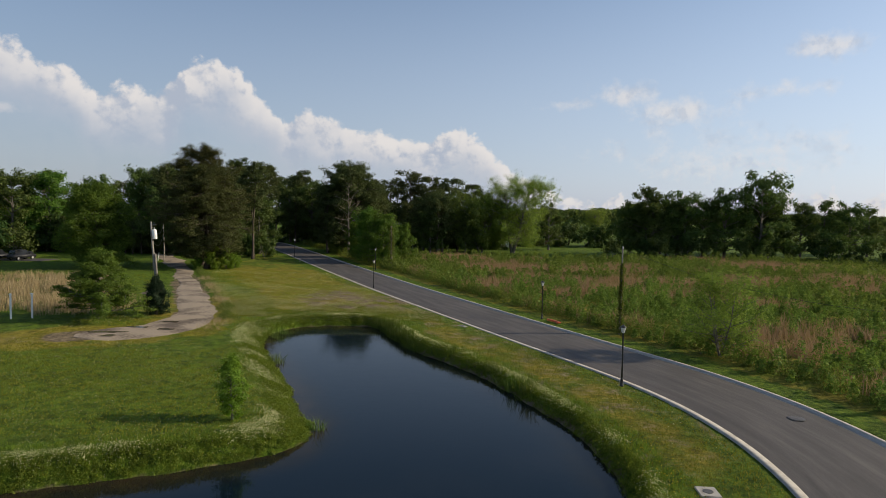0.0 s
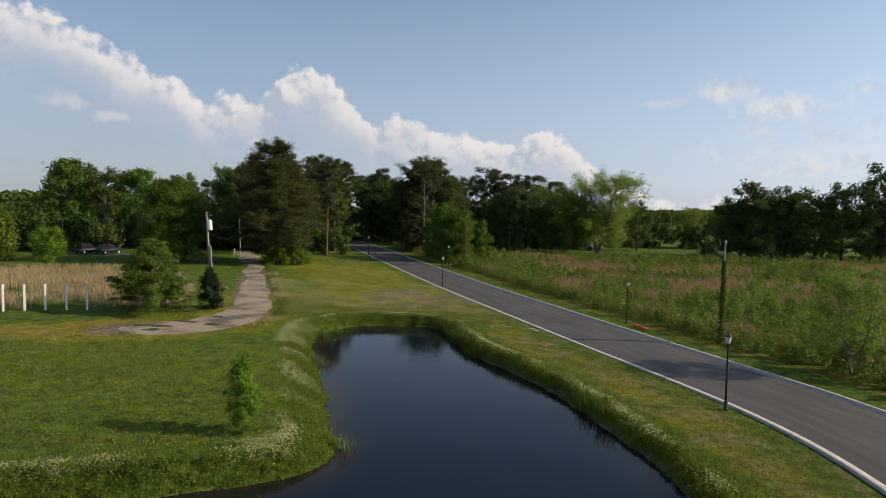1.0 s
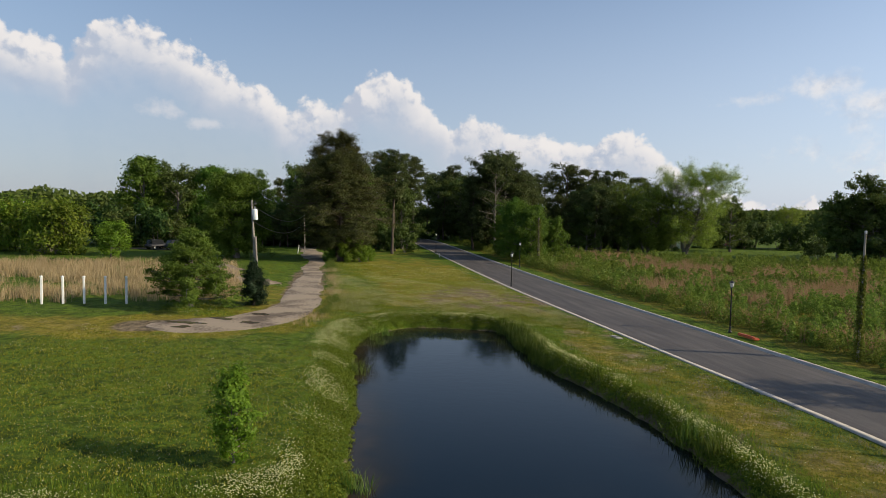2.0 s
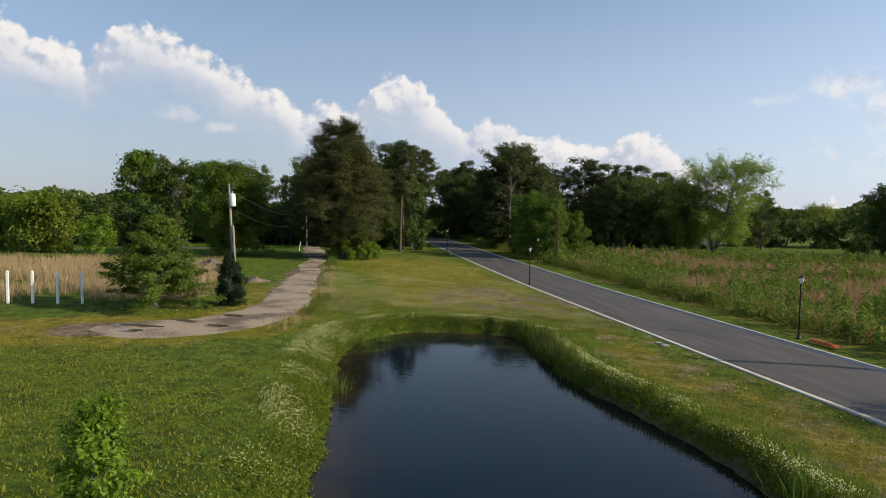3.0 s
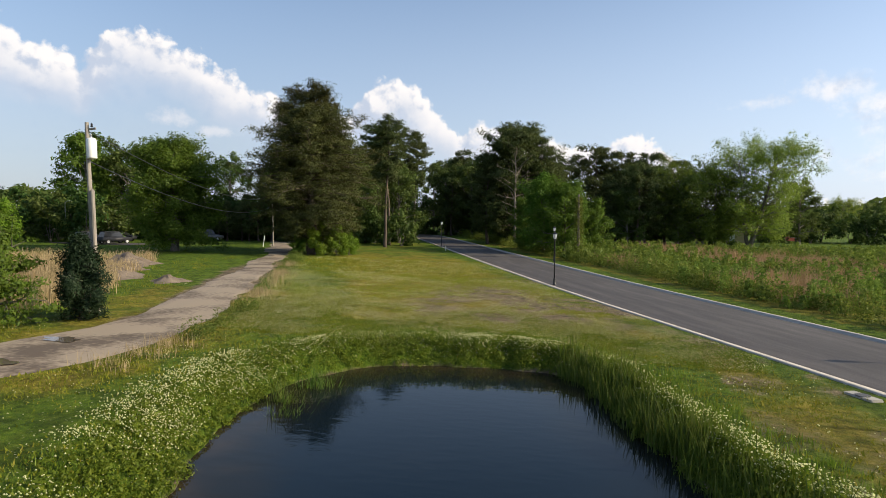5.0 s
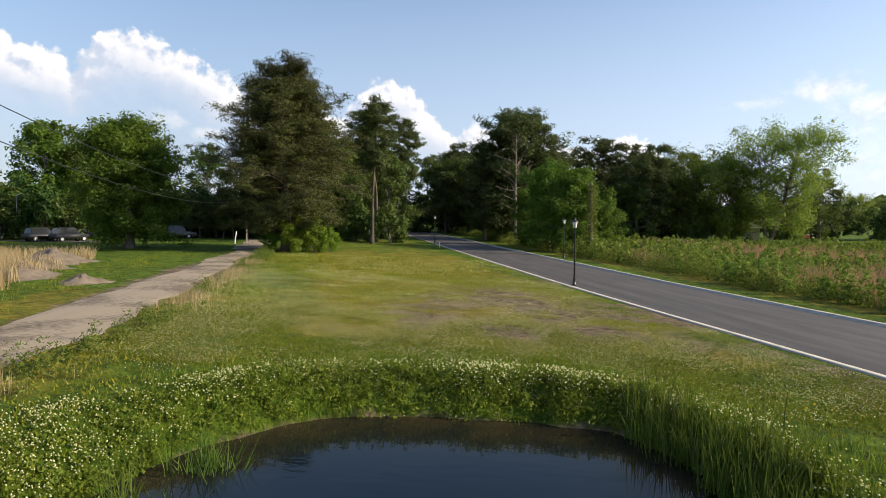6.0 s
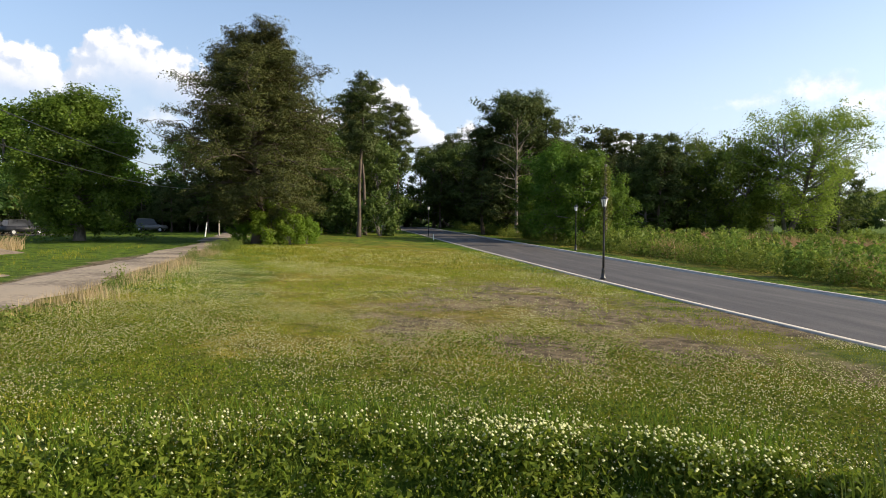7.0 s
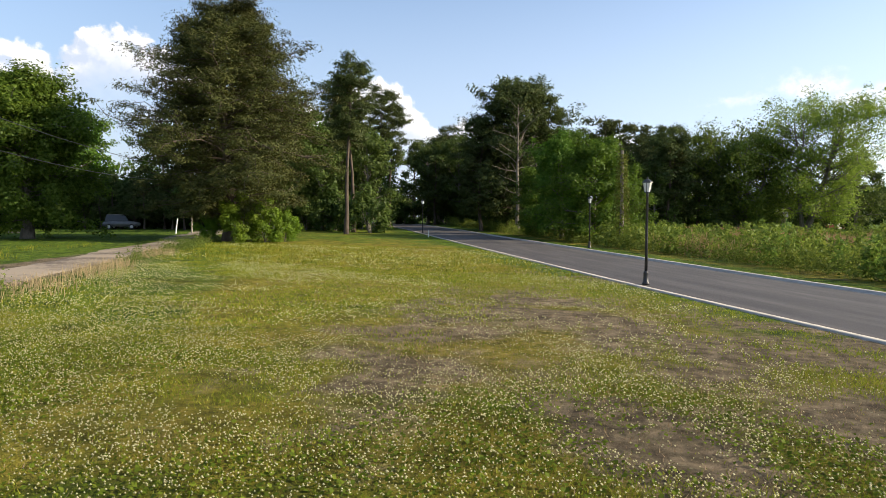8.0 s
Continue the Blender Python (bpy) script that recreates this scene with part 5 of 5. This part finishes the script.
X, Y = X[sel], Y[sel]
tall = grow.uniform(0.85, 1.95, len(X)) * (0.75 + 0.5 * patchy(X, Y, 4))
close = (Y < 95) & (X < 45)
plants_mesh("field_saplings", X[close], Y[close], tall[close], 130, 0.36 * tall[close] + 0.08, 0.115, FIELD_LEAF,
            "shoulder-high green saplings crowding the weedy field", 0.75)
plants_mesh("field_saplings", X[~close], Y[~close], tall[~close], 56, 0.36 * tall[~close] + 0.1, 0.17, FIELD_LEAF,
            "distant green saplings crowding the weedy field", 0.75)
X2, Y2 = scatter(70, 150, 60, 142, 0.5)
ok = field_limit(X2, Y2)
plants_mesh("field_saplings", X2[ok], Y2[ok], grow.uniform(0.7, 1.5, ok.sum()), 12, 0.40, 0.22, FIELD_LEAF, "far green saplings across the field")
X, Y = scatter(-12, 75, 20, 140, 0.9)
ok = field_limit(X, Y)
X, Y = X[ok], Y[ok]
lush = 0.6 * patchy(X, Y, 7) + 0.4 * patchy(X + 9, Y, 2.5)
sel = (lush < 0.46) & (across(X, Y) > 12.2)
tufts_mesh("rust_grass", X[sel], Y[sel], 20, 0.30, 1.25, 0.045, RUST_LEAF, "tufts of rust-coloured dead grass among the weeds", "dry grass", 0.4)
along = np.repeat(np.arange(12, len(road_edge) - 50), 5)
T = unit(np.gradient(road_edge, axis=0))
off = 11.3 + grow.uniform(-0.4, 2.4, len(along))
X, Y = road_edge[along, 0] + T[along, 1] * off, road_edge[along, 1] - T[along, 0] * off
X, Y = X + grow.normal(0, 0.4, len(X)), Y + grow.normal(0, 0.4, len(X))
plants_mesh("roadside_thicket", X, Y, grow.uniform(0.7, 1.7, len(X)) * (0.6 + 0.8 * patchy(X, Y, 5)), 80, grow.uniform(0.4, 0.8, len(X)), 0.085, FIELD_LEAF,
            "dense dark green thicket along the mown verge", 0.5)

# dry meadow past the track
MEADOW = np.array([(-46, 49.8), (-33.5, 56.6), (-31.0, 59.0), (-32.0, 64.5), (-36.5, 70), (-41, 77), (-47, 86), (-66, 84), (-78, 76), (-70, 56)])
X, Y = scatter(-78, -30, 49, 87, 2.3)
ok = inside(X, Y, MEADOW) & (patchy(X, Y, 5) > 0.18)
X, Y = X[ok], Y[ok]
tufts_mesh("dry_meadow_grass", X, Y, 14, 0.24, 0.75 + 0.5 * patchy(X, Y, 4), 0.03, DRY_LEAF, "tall tan dry grass filling the meadow", "dry grass", 0.35)
X, Y = scatter(-44, -28, 60, 92, 0.5)
ok = (~inside(X, Y, MEADOW)) & (distance_to(X, Y, drive_mid) > 3.2) & (X < np.interp(Y, drive_mid[:, 1], drive_mid[:, 0]))
tufts_mesh("rough_grass", X[ok], Y[ok], 26, 0.35, 0.22, 0.016, GRASS_LEAF, "ragged green grass beside the track", "grass", 0.5)

# weeds along the track's field side
k = grow.choice(np.flatnonzero((drive_mid[:, 1] > 52) & (drive_mid[:, 1] < 100)), 420)
T = unit(np.gradient(drive_mid[:, :2], axis=0))
off = drive_mid[k, 2] * 0.5 + 0.5 + np.abs(grow.normal(0, 0.8, len(k)))
X, Y = drive_mid[k, 0] + T[k, 1] * off, drive_mid[k, 1] - T[k, 0] * off
half = (patchy(X, Y, 4) > 0.5) | (Y > 88)
plants_mesh("trackside_weeds", X[half], Y[half], grow.uniform(0.25, 0.8, half.sum()), 60, 0.35, 0.042, WEED_LEAF, "green weeds along the edge of the track")
tufts_mesh("trackside_grass", X[~half], Y[~half], 12, 0.3, 0.45, 0.012, DRY_LEAF, "tan dry grass tufts along the edge of the track", "dry grass", 0.4)

# pond margin
nrm = unit(np.column_stack([np.gradient(shore[:, 1]), -np.gradient(shore[:, 0])]))
test = pond_distance(shore[:, 0] + nrm[:, 0] * 0.5, shore[:, 1] + nrm[:, 1] * 0.5)
nrm *= np.sign(test)[:, None]


def margin(count, lo, hi):
    k = grow.integers(0, len(shore), count)
    d = grow.uniform(lo, hi, count)
    P = shore[k] + nrm[k] * d[:, None] + grow.normal(0, 0.25, (count, 2))
    keep = (pond_distance(P[:, 0], P[:, 1]) > lo - 0.1) & (P[:, 1] > 20)
    return P[keep, 0], P[keep, 1]


def rank(X, Y):
    """Height of the bank's growth, in metres: tall by the road, at the far end and on the near point."""
    return np.where((X > -6.3) | (Y > 56) | (Y < 28.5), 0.29, 0.15)


X, Y = margin(11000, 0.0, 1.6)
cut = (rank(X, Y) < 0.2) | (pond_distance(X, Y) < 0.95 + 0.25 * patchy(X, Y, 1.5))
X, Y = X[cut], Y[cut]
hh = rank(X, Y) * grow.uniform(0.5, 1.3, len(X)) * (0.6 + 0.7 * patchy(X, Y, 3))
plants_mesh("bank_weeds", X, Y, hh, 24, 0.24, 0.045, BANK_LEAF, "lush green weeds on the pond bank")
X, Y = margin(9000, -0.05, 2.3)
tufts_mesh("bank_grass", X, Y, 5, 0.1, 0.85 * rank(X, Y), 0.018, BANK_LEAF, "long green grass on the pond bank", "grass", 0.45)
X, Y = margin(7000, -0.3, 0.5)
sel = (X > -6.6) & (Y > 41) & (Y < 59.5) & (patchy(X, Y, 2.2) > 0.36)
tufts_mesh("reeds", X[sel], Y[sel], 5, 0.12, 0.8 * (0.45 + 0.85 * patchy(X[sel], Y[sel], 1.5)), 0.024, REED_LEAF, "tall green reeds standing in the pond margin", "reeds", 0.28)
for cx, cy, cnt, hgt in ((-14.1, 54.9, 60, 0.8), (-13.6, 52.0, 40, 0.7), (-12.0, 44.6, 45, 0.5), (-6.2, 30.9, 30, 0.5), (5.0, 36.6, 45, 0.9), (4.3, 38.0, 26, 0.8), (-14.3, 53.2, 40, 0.7)):
    X, Y = grow.normal(cx, 0.28, cnt), grow.normal(cy, 0.28, cnt)
    tufts_mesh("reed_clump", X, Y, 3, 0.06, hgt + 0.3, 0.024, REED_LEAF, "small clump of reeds growing out of the water", "reeds", 0.4)


def flowers(name, X, Y, Z, size, mat, label):
    """Small round flower heads, each a faceted bead."""
    n = len(X)
    C = np.column_stack([X, Y, Z])
    D = np.array([(1, 0, 0), (-0.5, 0.87, 0), (-0.5, -0.87, 0), (0, 0, 0.9), (0, 0, -0.7)])
    s = (size * grow.uniform(0.6, 1.3, n))[:, None, None]
    V = (C[:, None] + D[None] * s).reshape(-1, 3)
    f = np.array([(0, 1, 3), (1, 2, 3), (2, 0, 3), (1, 0, 4), (2, 1, 4), (0, 2, 4)])
    F = (np.arange(n)[:, None, None] * 5 + f[None]).reshape(-1, 3)
    return tagged(mesh_object(name, V, F, mat), label, "flowers", kind="stuff")


def worn(X, Y):
    return bare_patch(X, Y) > grow.uniform(0.1, 0.9, len(X))


def turf_ok(X, Y, margin_m=0.3):
    return (across(X, Y) < -0.35) & (distance_to(X, Y, drive_mid) > 2.7) & (pond_distance(X, Y) > margin_m)


def short_blades(name, X, Y, height, width, mat, label):
    n = len(X)
    a = grow.uniform(0, 2 * np.pi, n)
    s = np.column_stack([np.cos(a), np.sin(a), np.zeros(n)]) * (width * grow.uniform(0.6, 1.4, n) / 2)[:, None]
    base = np.column_stack([X, Y, ground_z(X, Y) - 0.01])
    tip = base + np.column_stack([grow.normal(0, 0.5, n), grow.normal(0, 0.5, n), np.ones(n)]) * (height * grow.uniform(0.5, 1.3, n))[:, None]
    V = np.stack([base - s, base + s, tip], axis=1).reshape(-1, 3)
    return tagged(mesh_object(name, V, np.arange(3 * n).reshape(-1, 3), mat), label, "grass", kind="stuff")


for x0, x1, y0, y1, per, hgt, wid in ((-26, 0, 58.5, 70, 820, 0.055, 0.016), (-30, 2, 70, 84, 230, 0.065, 0.028), (-38, -2, 84, 100, 40, 0.12, 0.06),
                                      (-32, -6, 24, 60, 75, 0.10, 0.04), (-6, 14, 22, 62, 70, 0.10, 0.04)):
    X, Y = scatter(x0, x1, y0, y1, per)
    ok = turf_ok(X, Y)
    X, Y = X[ok], Y[ok]
    thick = patchy(X, Y, 1.6) * 0.5 + patchy(X, Y, 6) * 0.5 + grow.normal(0, 0.12, len(X))
    keep = (thick > np.where((X > -14) & (Y > 65), 0.42, 0.30)) & ~worn(X, Y)
    short_blades("lawn_grass", X[keep], Y[keep], hgt * (0.6 + 0.8 * np.clip(thick[keep], 0, 1)), wid, GRASS_LEAF, "short green and straw grass of the lawn")

X, Y = scatter(-22, 2, 60, 84, 90)
X, Y = X[turf_ok(X, Y)], Y[turf_ok(X, Y)]
keep = patchy(X, Y, 3.2) + grow.normal(0, 0.15, len(X)) > 0.5
short_blades("straw_grass", X[keep], Y[keep], 0.05, 0.02, DRY_LEAF, "dead straw blades among the lawn grass")

for x0, x1, y0, y1, per, size in ((-26, 0, 58.5, 70, 230, 0.0125), (-32, 2, 70, 84, 85, 0.016), (-36, 0, 84, 98, 20, 0.022), (-32, -6, 24, 60, 10, 0.021), (-6, 13, 24, 60, 5, 0.022)):
    X, Y = scatter(x0, x1, y0, y1, per)
    ok = turf_ok(X, Y)
    X, Y = X[ok], Y[ok]
    rich = 0.40 * patchy(X, Y, 0.9) + 0.30 * patchy(X, Y, 2.4) + 0.30 * patchy(X, Y, 7) + 0.20 * (1 - smooth(Y, 62, 72)) * smooth(Y, 61, 64) + grow.normal(0, 0.10, len(X))
    keep = (rich > np.where(X > -9, 0.60, 0.48)) & ~worn(X, Y)
    flowers("clover_flowers", X[keep], Y[keep], ground_z(X[keep], Y[keep]) + grow.uniform(0.04, 0.11, keep.sum()), size, PETAL, "white clover flower heads in the grass")
X, Y = scatter(-24, 0, 58.5, 68, 330)
ok = turf_ok(X, Y)
X, Y = X[ok], Y[ok]
rich = 0.5 * patchy(X, Y, 2.4) + 0.5 * patchy(X, Y, 6) + 0.3 * (1 - smooth(Y, 61, 68)) + grow.normal(0, 0.08, len(X))
keep = (rich > 0.50) & ~worn(X, Y)
X, Y = X[keep], Y[keep]
V, F = leaf_cards(np.column_stack([X, Y, ground_z(X, Y) + grow.uniform(0.02, 0.08, len(X))]), np.full(len(X), 0.026), grow, 0.8,
                  np.tile([0.0, 0.0, 1.0], (len(X), 1)), 0.6)
tagged(mesh_object("clover_leaves", V, F, CLOVER_LEAF), "dark green clover leaves in the lawn", "clover", kind="stuff")
X, Y = margin(60000, 0.35, 2.2)
rich = patchy(X, Y, 2.0) + grow.normal(0, 0.12, len(X))
ranked = rank(X, Y) > 0.2
crest_band = abs(pond_distance(X, Y) - 0.95) < 0.38 + grow.normal(0, 0.15, len(X))
keep = (rich > np.where(ranked, 0.40, 0.56)) & (~ranked | crest_band) & (across(X, Y) < -0.5)
X, Y = X[keep], Y[keep]
hh = 0.80 * rank(X, Y) * (0.6 + 0.7 * patchy(X, Y, 3)) + grow.uniform(-0.03, 0.05, len(X))
flowers("bank_flowers", X, Y, ground_z(X, Y) + hh, 0.023, PETAL, "white flowers massed on the pond bank")
X, Y = margin(2600, 0.8, 2.6)
keep = (patchy(X, Y, 2.6) > 0.68) & (X > -7)
flowers("yellow_flowers", X[keep], Y[keep], ground_z(X[keep], Y[keep]) + grow.uniform(0.2, 0.38, keep.sum()), 0.03, YELLOW_PETAL, "yellow wild flowers on the pond bank")


def distant_woods():
    """Far belt of woods right round the horizon."""
    n = 52000
    a = np.where(grow.uniform(0, 1, n) < 0.85, grow.uniform(-1.25, 1.0, n), grow.uniform(-np.pi, np.pi, n))
    r = 330 + 90 * grow.uniform(0, 1, n)
    top = 5 + 6 * patchy(a * 90, r * 0.1, 14) + 4.5 * patchy(a * 700, r * 0.1, 9) + 2.5 * smooth(-a, 0.5, 0.75)
    z = np.sqrt(grow.uniform(0, 1, n)) * top
    C = np.column_stack([r * np.sin(a), 60 + r * np.cos(a), 2 + z])
    V, F = leaf_cards(C, np.full(n, 1.25), grow, 0.7, unit(np.column_stack([-np.sin(a), -np.cos(a), np.full(n, 0.8)])), 0.45)
    tagged(mesh_object("distant_woods", V, F, WOOD_LEAF), "belt of far green woods along the horizon", "woods", kind="stuff")


distant_woods()
